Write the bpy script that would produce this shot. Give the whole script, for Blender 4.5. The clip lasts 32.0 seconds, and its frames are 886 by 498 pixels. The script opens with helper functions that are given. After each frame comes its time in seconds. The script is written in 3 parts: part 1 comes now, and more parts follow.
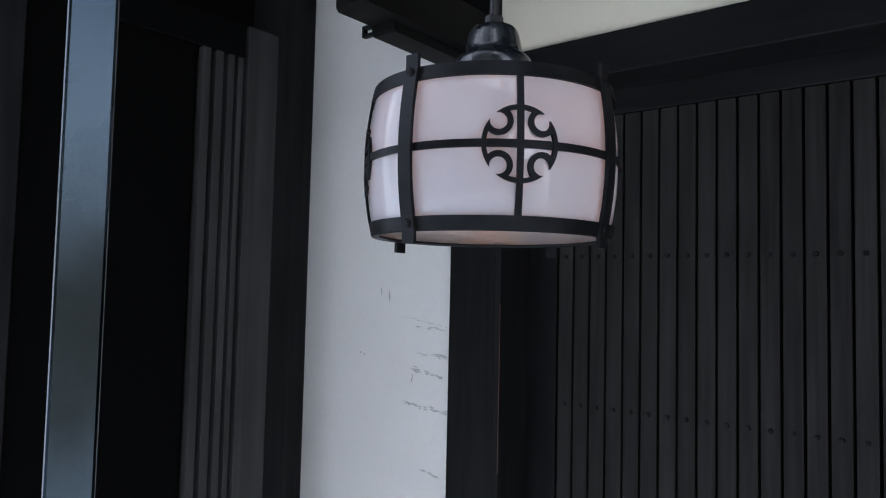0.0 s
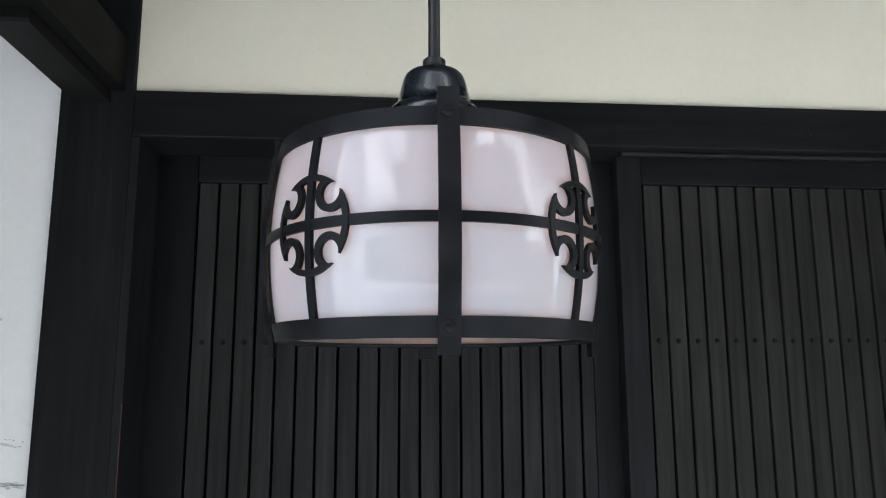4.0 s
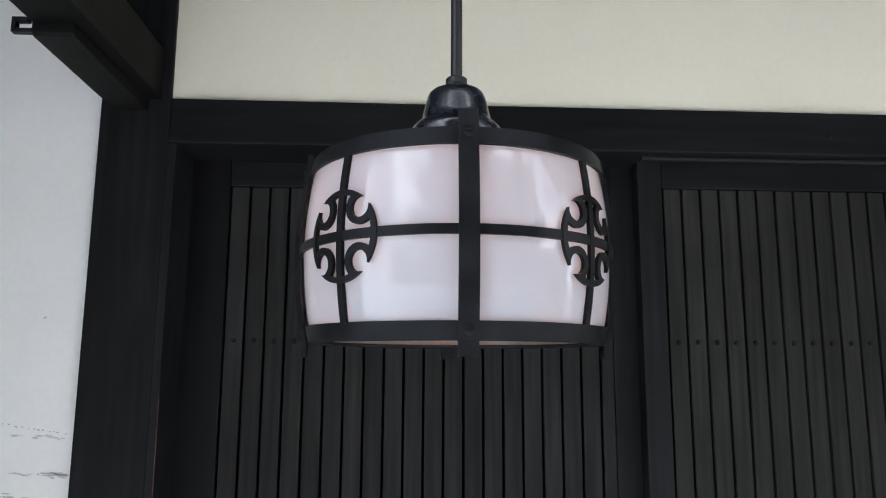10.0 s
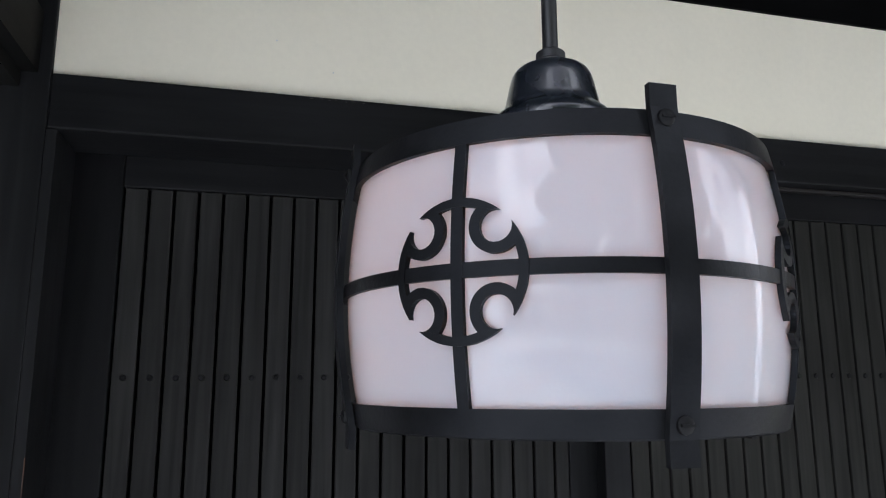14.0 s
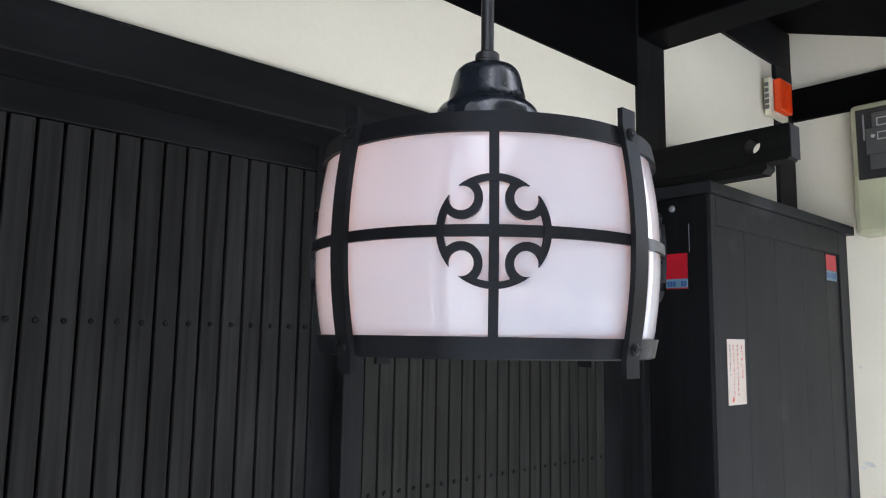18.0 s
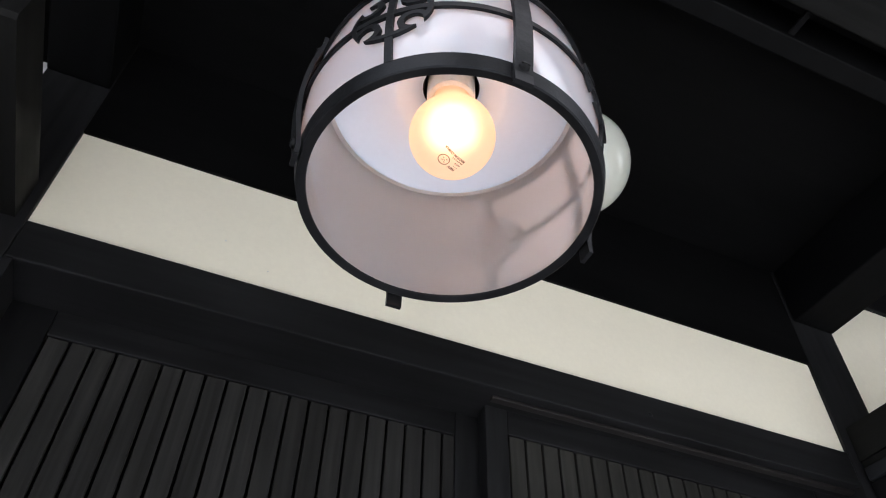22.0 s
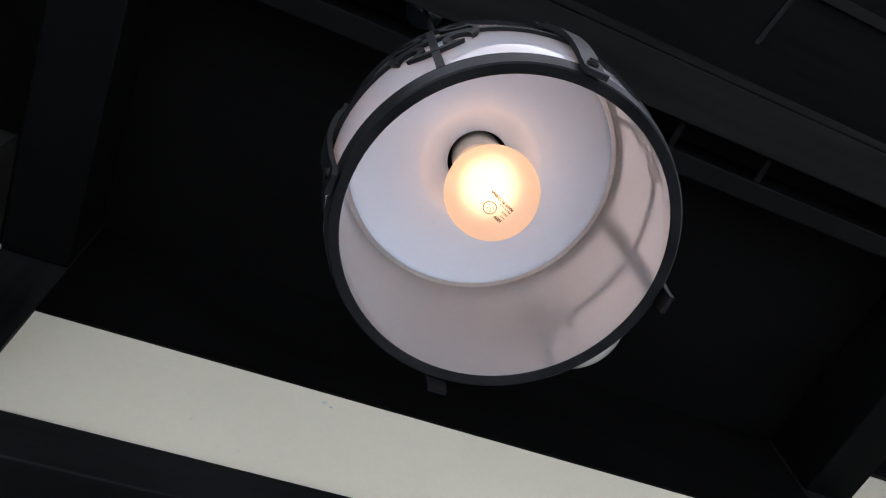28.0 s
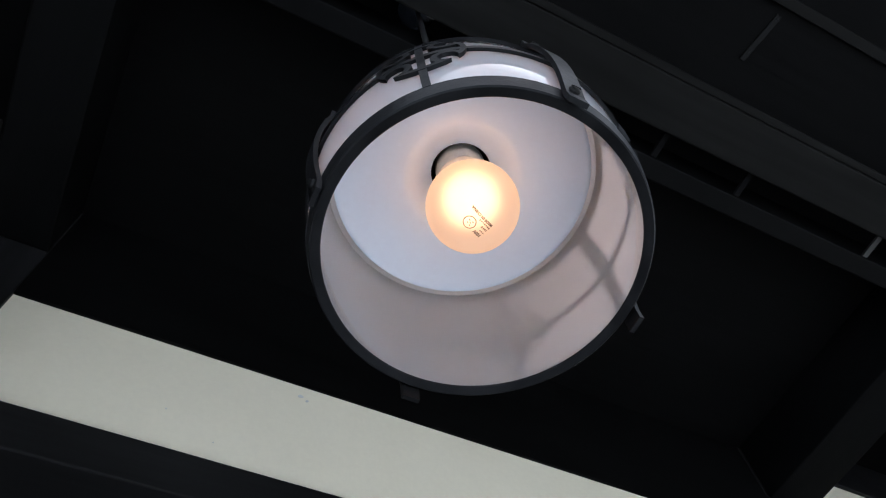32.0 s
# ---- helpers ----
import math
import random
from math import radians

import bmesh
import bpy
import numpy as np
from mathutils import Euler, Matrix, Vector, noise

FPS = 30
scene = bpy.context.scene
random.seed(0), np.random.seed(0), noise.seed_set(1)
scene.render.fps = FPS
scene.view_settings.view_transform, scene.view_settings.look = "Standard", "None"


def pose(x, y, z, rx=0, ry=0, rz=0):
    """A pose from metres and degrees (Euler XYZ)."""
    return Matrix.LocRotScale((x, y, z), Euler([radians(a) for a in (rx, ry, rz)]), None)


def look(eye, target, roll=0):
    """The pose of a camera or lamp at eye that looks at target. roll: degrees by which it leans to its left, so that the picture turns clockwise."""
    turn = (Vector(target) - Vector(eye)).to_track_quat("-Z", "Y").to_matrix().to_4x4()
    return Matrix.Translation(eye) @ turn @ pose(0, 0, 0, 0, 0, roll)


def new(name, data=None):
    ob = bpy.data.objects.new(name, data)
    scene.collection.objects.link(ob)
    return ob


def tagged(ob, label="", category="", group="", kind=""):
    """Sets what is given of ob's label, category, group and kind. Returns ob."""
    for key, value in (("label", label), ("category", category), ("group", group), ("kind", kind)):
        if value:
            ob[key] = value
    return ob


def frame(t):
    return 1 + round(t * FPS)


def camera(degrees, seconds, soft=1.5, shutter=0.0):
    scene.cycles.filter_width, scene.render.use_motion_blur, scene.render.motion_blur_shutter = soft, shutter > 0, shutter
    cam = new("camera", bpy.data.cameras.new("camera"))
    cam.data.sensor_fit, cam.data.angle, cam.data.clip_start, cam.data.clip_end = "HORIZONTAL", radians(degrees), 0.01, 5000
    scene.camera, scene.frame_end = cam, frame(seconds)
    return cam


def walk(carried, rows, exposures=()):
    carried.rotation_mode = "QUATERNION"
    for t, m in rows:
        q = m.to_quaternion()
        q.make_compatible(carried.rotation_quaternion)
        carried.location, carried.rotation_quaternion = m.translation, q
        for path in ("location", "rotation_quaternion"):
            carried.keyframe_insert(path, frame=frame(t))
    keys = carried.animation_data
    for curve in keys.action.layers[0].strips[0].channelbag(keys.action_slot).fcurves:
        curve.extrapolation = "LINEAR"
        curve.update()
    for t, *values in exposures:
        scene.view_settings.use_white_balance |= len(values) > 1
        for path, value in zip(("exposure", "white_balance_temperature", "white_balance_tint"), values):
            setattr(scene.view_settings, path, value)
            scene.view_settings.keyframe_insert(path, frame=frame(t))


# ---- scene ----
cam = camera(63.7, 32.0, 1.15)
PATH = [
    (0, (-0.018, 0.174, 1.563), (-1.276, 1.725, 1.677), 1.3),
    (0.5, (-0.214, 0.128, 1.585), (-0.958, 1.973, 1.797), -0.4),
    (1, (-0.311, 0.115, 1.584), (-0.535, 2.089, 1.812), -2.7),
    (1.5, (-0.326, 0.14, 1.59), (-0.526, 2.111, 1.867), -1.5),
    (2, (-0.388, 0.183, 1.594), (-0.35, 2.159, 1.897), -1.9),
    (2.5, (-0.411, 0.209, 1.596), (-0.261, 2.179, 1.904), -1.4),
    (4.5, (-0.411, 0.203, 1.591), (-0.262, 2.171, 1.919), 0.3),
    (5, (-0.41, 0.194, 1.592), (-0.291, 2.164, 1.916), 0.8),
    (5.5, (-0.411, 0.191, 1.591), (-0.311, 2.162, 1.912), 1.0),
    (6, (-0.411, 0.186, 1.592), (-0.316, 2.158, 1.914), 0.9),
    (6.5, (-0.413, 0.185, 1.592), (-0.319, 2.157, 1.91), 1.0),
    (7, (-0.412, 0.181, 1.593), (-0.32, 2.153, 1.911), 0.8),
    (7.5, (-0.413, 0.177, 1.593), (-0.324, 2.149, 1.914), 0.8),
    (8, (-0.412, 0.173, 1.593), (-0.326, 2.146, 1.914), 0.7),
    (8.5, (-0.411, 0.173, 1.593), (-0.323, 2.146, 1.912), 0.6),
    (9, (-0.411, 0.174, 1.593), (-0.322, 2.146, 1.913), 0.4),
    (9.5, (-0.411, 0.173, 1.594), (-0.315, 2.145, 1.913), 0.4),
    (10, (-0.411, 0.173, 1.593), (-0.315, 2.145, 1.914), 0.3),
    (10.5, (-0.41, 0.174, 1.594), (-0.308, 2.146, 1.913), 0.2),
    (11, (-0.409, 0.174, 1.595), (-0.31, 2.146, 1.913), 0.2),
    (11.5, (-0.409, 0.174, 1.595), (-0.307, 2.146, 1.915), 0.2),
    (12, (-0.411, 0.174, 1.595), (-0.314, 2.146, 1.917), 0.3),
    (12.5, (-0.428, 0.173, 1.594), (-0.314, 2.144, 1.914), 0.5),
    (13, (-0.465, 0.188, 1.595), (-0.2, 2.147, 1.9), 0.1),
    (13.5, (-0.485, 0.273, 1.603), (-0.096, 2.209, 1.92), -0.4),
    (14, (-0.525, 0.34, 1.629), (-0.04, 2.247, 1.988), -0.2),
    (14.5, (-0.627, 0.32, 1.626), (0.221, 2.1, 1.957), -1.4),
    (15, (-0.706, 0.319, 1.623), (0.424, 1.939, 1.94), -1.7),
    (15.5, (-0.729, 0.333, 1.621), (0.58, 1.817, 1.909), -1.8),
    (17.5, (-0.709, 0.357, 1.619), (0.635, 1.816, 1.873), 0.7),
    (18, (-0.705, 0.363, 1.617), (0.634, 1.828, 1.865), 0.9),
    (18.5, (-0.703, 0.365, 1.619), (0.628, 1.838, 1.863), 0.9),
    (19, (-0.702, 0.366, 1.618), (0.628, 1.839, 1.863), 0.9),
    (19.5, (-0.699, 0.367, 1.618), (0.631, 1.84, 1.86), 0.7),
    (20, (-0.692, 0.37, 1.61), (0.638, 1.838, 1.884), 0.5),
    (20.5, (-0.633, 0.37, 1.563), (0.655, 1.86, 1.908), -0.1),
    (21, (-0.492, 0.34, 1.522), (0.173, 2.151, 2.048), 3.7),
    (21.5, (-0.469, 0.365, 1.408), (0.017, 2.013, 2.433), 4.2),
    (22, (-0.499, 0.391, 1.242), (0.032, 1.69, 2.667), 1.5),
    (22.5, (-0.533, 0.449, 1.249), (0.075, 1.519, 2.824), -2.1),
    (23, (-0.524, 0.492, 1.242), (0.04, 1.436, 2.913), -3.3),
    (23.5, (-0.522, 0.523, 1.231), (0.0, 1.378, 2.963), -5.6),
    (24, (-0.518, 0.534, 1.233), (-0.035, 1.333, 3.002), -7.1),
    (24.5, (-0.515, 0.54, 1.247), (-0.058, 1.3, 3.04), -7.9),
    (25, (-0.512, 0.544, 1.246), (-0.071, 1.3, 3.045), -7.9),
    (25.5, (-0.513, 0.543, 1.246), (-0.073, 1.323, 3.035), -7.7),
    (27.5, (-0.508, 0.539, 1.24), (-0.038, 1.306, 3.026), -9.6),
    (28, (-0.507, 0.54, 1.24), (-0.034, 1.311, 3.023), -9.5),
    (28.5, (-0.508, 0.542, 1.238), (-0.021, 1.298, 3.024), -10.3),
    (29, (-0.509, 0.541, 1.238), (-0.009, 1.301, 3.019), -10.3),
    (29.5, (-0.51, 0.538, 1.239), (-0.004, 1.297, 3.019), -10.2),
    (30, (-0.51, 0.537, 1.236), (0.002, 1.293, 3.015), -10.3),
    (30.5, (-0.509, 0.536, 1.236), (0.007, 1.296, 3.013), -10.2),
    (31, (-0.509, 0.532, 1.238), (0.009, 1.295, 3.013), -10.2),
    (31.5, (-0.511, 0.528, 1.238), (0.005, 1.288, 3.014), -9.9),
    (32, (-0.511, 0.525, 1.236), (0.01, 1.293, 3.008), -9.4),
]
EXPOSURES = [(0.0, 1.07, 6650, 16), (0.5, 1.13, 6550, 15), (1.0, 1.44, 6770, 12), (2.5, 1.44, 6770, 13), (4.5, 1.52, 7270, 13), (8.0, 1.5, 7170, 14), (12.5, 1.5, 7170, 15), (14.0, 1.37, 7000, 16), (15.0, 1.41, 7100, 16), (17.5, 1.69, 7100, 16), (20.0, 1.77, 7100, 16), (22.0, 1.59, 7420, 17), (23.0, 1.64, 7420, 20), (25.0, 1.49, 7220, 18), (28.0, 1.21, 6970, 16), (32.0, 1.16, 6770, 12)]
walk(cam, [(t, look(eye, target, roll)) for t, eye, target, roll in PATH], EXPOSURES)


# ---- world and light ----
SUN_UP, SUN_TURN = 76, 180
world = bpy.data.worlds.new("world")
scene.world = world
world.use_nodes = True
wn, wl = world.node_tree.nodes, world.node_tree.links
sky = wn.new("ShaderNodeTexSky")
sky.sky_type, sky.sun_disc = "NISHITA", False
sky.sun_elevation, sky.sun_rotation = radians(SUN_UP), radians(SUN_TURN)
sky.dust_density = 1.5
way, cloud, edge, cover = wn.new("ShaderNodeTexCoord"), wn.new("ShaderNodeTexNoise"), wn.new("ShaderNodeMapRange"), wn.new("ShaderNodeMix")
cloud.inputs["Scale"].default_value, cloud.inputs["Detail"].default_value, cloud.inputs["Roughness"].default_value = 3.2, 10, 0.6
edge.inputs["From Min"].default_value, edge.inputs["From Max"].default_value, edge.inputs["To Max"].default_value = 0.38, 0.64, 0.85
cover.data_type = "RGBA"
cover.inputs["B"].default_value = (18.3, 20.8, 24.2, 1)
wl.new(way.outputs["Generated"], cloud.inputs["Vector"])
wl.new(cloud.outputs["Fac"], edge.inputs["Value"])
wl.new(edge.outputs["Result"], cover.inputs["Factor"])
wl.new(sky.outputs["Color"], cover.inputs["A"])
wn["Background"].inputs["Strength"].default_value = 0.115
wl.new(cover.outputs["Result"], wn["Background"].inputs["Color"])

sun = new("sun", bpy.data.lights.new("sun", "SUN"))
sun.data.energy, sun.data.angle, sun.data.color = 5.0, radians(0.6), (1.0, 0.95, 0.86)
a, e = radians(SUN_TURN), radians(SUN_UP)
sun.matrix_world = look((0, 0, 8), Vector((0, 0, 8)) - Vector((math.sin(a) * math.cos(e), math.cos(a) * math.cos(e), math.sin(e))))


# ---- materials ----
def material(name, colour, rough=0.5, metal=0.0, grain=None, mottle=(6.0, 0.15), bump=(0.0, 200.0), spec=0.5, vary=0.0, stains=None, speckle=0.06):
    """A painted or natural surface. grain: (scale x, y, z, strength); mottle: (scale, strength); bump: (height, scale); stains: (scale, threshold, colour)."""
    m = bpy.data.materials.new(name)
    m.use_nodes = True
    n, l = m.node_tree.nodes, m.node_tree.links
    b = n["Principled BSDF"]
    b.inputs["Metallic"].default_value = metal
    b.inputs["Specular IOR Level"].default_value = spec
    co = n.new("ShaderNodeTexCoord")
    big = n.new("ShaderNodeTexNoise")
    big.inputs["Scale"].default_value, big.inputs["Detail"].default_value = mottle[0], 5
    l.new(co.outputs["Object"], big.inputs["Vector"])
    mul = n.new("ShaderNodeMapRange")
    mul.inputs["From Min"].default_value, mul.inputs["From Max"].default_value = 0.3, 0.7
    mul.inputs["To Min"].default_value, mul.inputs["To Max"].default_value = 1 - mottle[1], 1 + mottle[1]
    l.new(big.outputs["Fac"], mul.inputs["Value"])
    value = mul.outputs["Result"]
    fine = n.new("ShaderNodeTexNoise")
    fine.inputs["Detail"].default_value = 6
    if grain:
        mp = n.new("ShaderNodeMapping")
        mp.inputs["Scale"].default_value = grain[:3]
        l.new(co.outputs["Object"], mp.inputs["Vector"])
        l.new(mp.outputs["Vector"], fine.inputs["Vector"])
        fine.inputs["Scale"].default_value, fine.inputs["Distortion"].default_value = 1.0, 0.4
        amount = grain[3]
    else:
        l.new(co.outputs["Object"], fine.inputs["Vector"])
        fine.inputs["Scale"].default_value = bump[1]
        amount = speckle
    fr = n.new("ShaderNodeMapRange")
    fr.inputs["From Min"].default_value, fr.inputs["From Max"].default_value = 0.3, 0.7
    fr.inputs["To Min"].default_value, fr.inputs["To Max"].default_value = 1 - amount, 1 + amount
    l.new(fine.outputs["Fac"], fr.inputs["Value"])
    m1 = n.new("ShaderNodeMath")
    m1.operation = "MULTIPLY"
    l.new(value, m1.inputs[0])
    l.new(fr.outputs["Result"], m1.inputs[1])
    value = m1.outputs[0]
    if vary:
        info = n.new("ShaderNodeObjectInfo")
        vr = n.new("ShaderNodeMapRange")
        vr.inputs["To Min"].default_value, vr.inputs["To Max"].default_value = 1 - vary, 1 + vary
        l.new(info.outputs["Random"], vr.inputs["Value"])
        m2 = n.new("ShaderNodeMath")
        m2.operation = "MULTIPLY"
        l.new(value, m2.inputs[0])
        l.new(vr.outputs["Result"], m2.inputs[1])
        value = m2.outputs[0]
    tint = n.new("ShaderNodeVectorMath")
    tint.operation = "SCALE"
    tint.inputs[0].default_value = colour
    l.new(value, tint.inputs["Scale"])
    out = tint.outputs["Vector"]
    if stains:
        st = n.new("ShaderNodeTexNoise")
        st.inputs["Scale"].default_value, st.inputs["Detail"].default_value = stains[0], 8
        l.new(co.outputs["Object"], st.inputs["Vector"])
        ramp = n.new("ShaderNodeMapRange")
        ramp.inputs["From Min"].default_value, ramp.inputs["From Max"].default_value = stains[1], stains[1] + 0.12
        l.new(st.outputs["Fac"], ramp.inputs["Value"])
        mix = n.new("ShaderNodeMix")
        mix.data_type = "RGBA"
        l.new(ramp.outputs["Result"], mix.inputs["Factor"])
        l.new(out, mix.inputs["A"])
        mix.inputs["B"].default_value = (*stains[2], 1)
        out = mix.outputs["Result"]
    l.new(out, b.inputs["Base Color"])
    rr = n.new("ShaderNodeMapRange")
    rr.inputs["From Min"].default_value, rr.inputs["From Max"].default_value = 0.3, 0.7
    rr.inputs["To Min"].default_value, rr.inputs["To Max"].default_value = max(rough - 0.1, 0.02), min(rough + 0.1, 1)
    l.new(big.outputs["Fac"], rr.inputs["Value"])
    l.new(rr.outputs["Result"], b.inputs["Roughness"])
    if bump[0]:
        bp = n.new("ShaderNodeBump")
        bp.inputs["Distance"].default_value, bp.inputs["Strength"].default_value = bump[0], 0.6
        l.new(fine.outputs["Fac"], bp.inputs["Height"])
        l.new(bp.outputs["Normal"], b.inputs["Normal"])
    return m


def sheen(n, l, straight):
    """How much a glass face mirrors: a little straight on, more at a slant."""
    lw, p, s = n.new("ShaderNodeLayerWeight"), n.new("ShaderNodeMath"), n.new("ShaderNodeMath")
    lw.inputs["Blend"].default_value = 0.5
    p.operation, s.operation = "POWER", "MULTIPLY_ADD"
    p.inputs[1].default_value, s.inputs[1].default_value, s.inputs[2].default_value = 5, 1 - straight, straight
    l.new(lw.outputs["Facing"], p.inputs[0])
    l.new(p.outputs[0], s.inputs[0])
    return s.outputs[0]


def milk_glass(name, colour, passing, through_share, gloss_rough):
    """Opal glass: scatters, lets light through, and shines."""
    m = bpy.data.materials.new(name)
    m.use_nodes = True
    n, l = m.node_tree.nodes, m.node_tree.links
    n.remove(n["Principled BSDF"])
    co, no = n.new("ShaderNodeTexCoord"), n.new("ShaderNodeTexNoise")
    no.inputs["Scale"].default_value, no.inputs["Detail"].default_value = 9, 4
    l.new(co.outputs["Object"], no.inputs["Vector"])
    mx = n.new("ShaderNodeMix")
    mx.data_type = "RGBA"
    mx.inputs["A"].default_value = (*colour, 1)
    mx.inputs["B"].default_value = (*[c * 0.96 for c in colour], 1)
    l.new(no.outputs["Fac"], mx.inputs["Factor"])
    d, t, g = n.new("ShaderNodeBsdfDiffuse"), n.new("ShaderNodeBsdfTranslucent"), n.new("ShaderNodeBsdfGlossy")
    l.new(mx.outputs["Result"], d.inputs["Color"])
    t.inputs["Color"].default_value = (*passing, 1)
    g.inputs["Roughness"].default_value = gloss_rough
    m1, m2 = n.new("ShaderNodeMixShader"), n.new("ShaderNodeMixShader")
    m1.inputs["Fac"].default_value = through_share
    l.new(d.outputs[0], m1.inputs[1])
    l.new(t.outputs[0], m1.inputs[2])
    l.new(sheen(n, l, 0.06), m2.inputs["Fac"])
    l.new(m1.outputs[0], m2.inputs[1])
    l.new(g.outputs[0], m2.inputs[2])
    l.new(m2.outputs[0], n["Material Output"].inputs["Surface"])
    return m


def clear_glass(name):
    """The clear inner face of flashed opal glass: lets all through and shines a little."""
    m = bpy.data.materials.new(name)
    m.use_nodes = True
    n, l = m.node_tree.nodes, m.node_tree.links
    n.remove(n["Principled BSDF"])
    t, g, mx = n.new("ShaderNodeBsdfTransparent"), n.new("ShaderNodeBsdfGlossy"), n.new("ShaderNodeMixShader")
    t.inputs["Color"].default_value = (1.0, 0.905, 0.855, 1)
    g.inputs["Roughness"].default_value = 0.03
    l.new(sheen(n, l, 0.04), mx.inputs["Fac"])
    l.new(t.outputs[0], mx.inputs[1])
    l.new(g.outputs[0], mx.inputs[2])
    l.new(mx.outputs[0], n["Material Output"].inputs["Surface"])
    return m


def glowing(name, colour, strength):
    m = bpy.data.materials.new(name)
    m.use_nodes = True
    b = m.node_tree.nodes["Principled BSDF"]
    b.inputs["Emission Color"].default_value, b.inputs["Emission Strength"].default_value = (*colour, 1), strength
    return m


def frosted(name, colour):
    m = bpy.data.materials.new(name)
    m.use_nodes = True
    n, l = m.node_tree.nodes, m.node_tree.links
    n.remove(n["Principled BSDF"])
    r, t, mx = n.new("ShaderNodeBsdfRefraction"), n.new("ShaderNodeBsdfTranslucent"), n.new("ShaderNodeMixShader")
    r.inputs["Roughness"].default_value, r.inputs["IOR"].default_value = 1.0, 1.2
    r.inputs["Color"].default_value = t.inputs["Color"].default_value = (*colour, 1)
    mx.inputs["Fac"].default_value = 0.55
    l.new(r.outputs[0], mx.inputs[1])
    l.new(t.outputs[0], mx.inputs[2])
    l.new(mx.outputs[0], n["Material Output"].inputs["Surface"])
    return m


SPEC = 0.13
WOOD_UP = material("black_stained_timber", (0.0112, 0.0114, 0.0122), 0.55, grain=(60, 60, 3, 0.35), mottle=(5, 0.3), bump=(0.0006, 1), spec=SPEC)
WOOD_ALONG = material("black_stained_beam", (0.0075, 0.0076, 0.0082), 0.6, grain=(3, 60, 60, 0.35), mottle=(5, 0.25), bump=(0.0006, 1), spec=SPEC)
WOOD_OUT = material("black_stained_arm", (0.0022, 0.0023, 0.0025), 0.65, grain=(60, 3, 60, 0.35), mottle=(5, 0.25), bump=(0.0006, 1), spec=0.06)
ARM_WOOD = material("dusty_black_arm", (0.0065, 0.0065, 0.0062), 0.6, grain=(60, 3, 60, 0.35), mottle=(5, 0.25), bump=(0.0005, 1), spec=0.1)
SLAT = material("charcoal_slat", (0.0205, 0.0202, 0.0194), 0.55, grain=(90, 90, 4, 0.3), mottle=(4, 0.2), bump=(0.0003, 1), spec=0.06, vary=0.12)
WORN_BEAM = material("dusty_black_beam", (0.0062, 0.0062, 0.0060), 0.7, grain=(3, 60, 60, 0.35), mottle=(5, 0.25), bump=(0.0005, 1), spec=0.06)
FADED_SLAT = material("faded_olive_slat", (0.0228, 0.0225, 0.0204), 0.55, grain=(90, 90, 4, 0.3), mottle=(4, 0.2), bump=(0.0003, 1), spec=0.06, vary=0.12)
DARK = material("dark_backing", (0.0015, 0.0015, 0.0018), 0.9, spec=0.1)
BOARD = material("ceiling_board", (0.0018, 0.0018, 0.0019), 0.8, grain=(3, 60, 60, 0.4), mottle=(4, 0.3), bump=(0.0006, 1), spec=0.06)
WHITE_PLASTER = material("white_plaster", (0.89, 0.885, 0.86), 0.9, mottle=(2.2, 0.05), bump=(0.00012, 120), spec=0.2, speckle=0.015, stains=(14, 0.72, (0.55, 0.56, 0.56)))
PLASTER = material("lime_plaster", (0.80, 0.748, 0.61), 0.9, mottle=(2.2, 0.05), bump=(0.00012, 120), spec=0.2, speckle=0.015, stains=(14, 0.72, (0.55, 0.54, 0.5)))
IRON = material("blued_iron", (0.0090, 0.0091, 0.0098), 0.42, mottle=(38, 0.4), bump=(0.0002, 500), spec=0.12)
IRON.node_tree.nodes["Principled BSDF"].inputs["Specular Tint"].default_value = (0.82, 0.90, 1.0, 1)
ENAMEL = material("black_enamel", (0.012, 0.015, 0.020), 0.24, mottle=(30, 0.15), spec=0.6)
ENAMEL.node_tree.nodes["Principled BSDF"].inputs["Coat Weight"].default_value = 0.2
DARK_SCREW = material("painted_screw", (0.0045, 0.0046, 0.005), 0.5, spec=0.15)
TOP_WHITE = material("white_enamel", (0.63, 0.73, 0.86), 0.2, mottle=(3, 0.01), speckle=0.01)
DULL_STEEL = material("dull_steel", (0.085, 0.085, 0.09), 0.45, metal=0.4, mottle=(60, 0.2))
RUBBER = material("black_cord", (0.012, 0.012, 0.013), 0.5)
CERAMIC = material("white_ceramic", (0.8, 0.77, 0.7), 0.3)
OPAL = milk_glass("opal_glass", (0.585, 0.725, 0.83), (0.86, 0.72, 0.69), 0.57, 0.01)
CLEAR = clear_glass("clear_glass")
GLOBE = milk_glass("globe_glass", (0.60, 0.62, 0.56), (0.7, 0.68, 0.6), 0.3, 0.08)
FROST = frosted("frosted_bulb", (1.0, 0.93, 0.84))
FILAMENT = glowing("filament_glow", (1.0, 0.55, 0.31), 2.2)
PLATE = material("weathered_end", (0.022, 0.023, 0.026), 0.6, mottle=(12, 0.2), spec=0.2)
CLIP_PALE = material("dusty_clip", (0.016, 0.016, 0.016), 0.7)
CLIP_TAN = material("tan_clip", (0.016, 0.013, 0.008), 0.7)
HANGER = material("dusty_metal", (0.0042, 0.0044, 0.0046), 0.65, mottle=(30, 0.3), spec=0.1)
STEEL = material("satin_metal", (0.42, 0.44, 0.46), 0.3, metal=0.6, mottle=(8, 0.12))
PIPE = material("grey_pipe", (0.048, 0.066, 0.080), 0.24, metal=1.0, mottle=(5, 0.2))
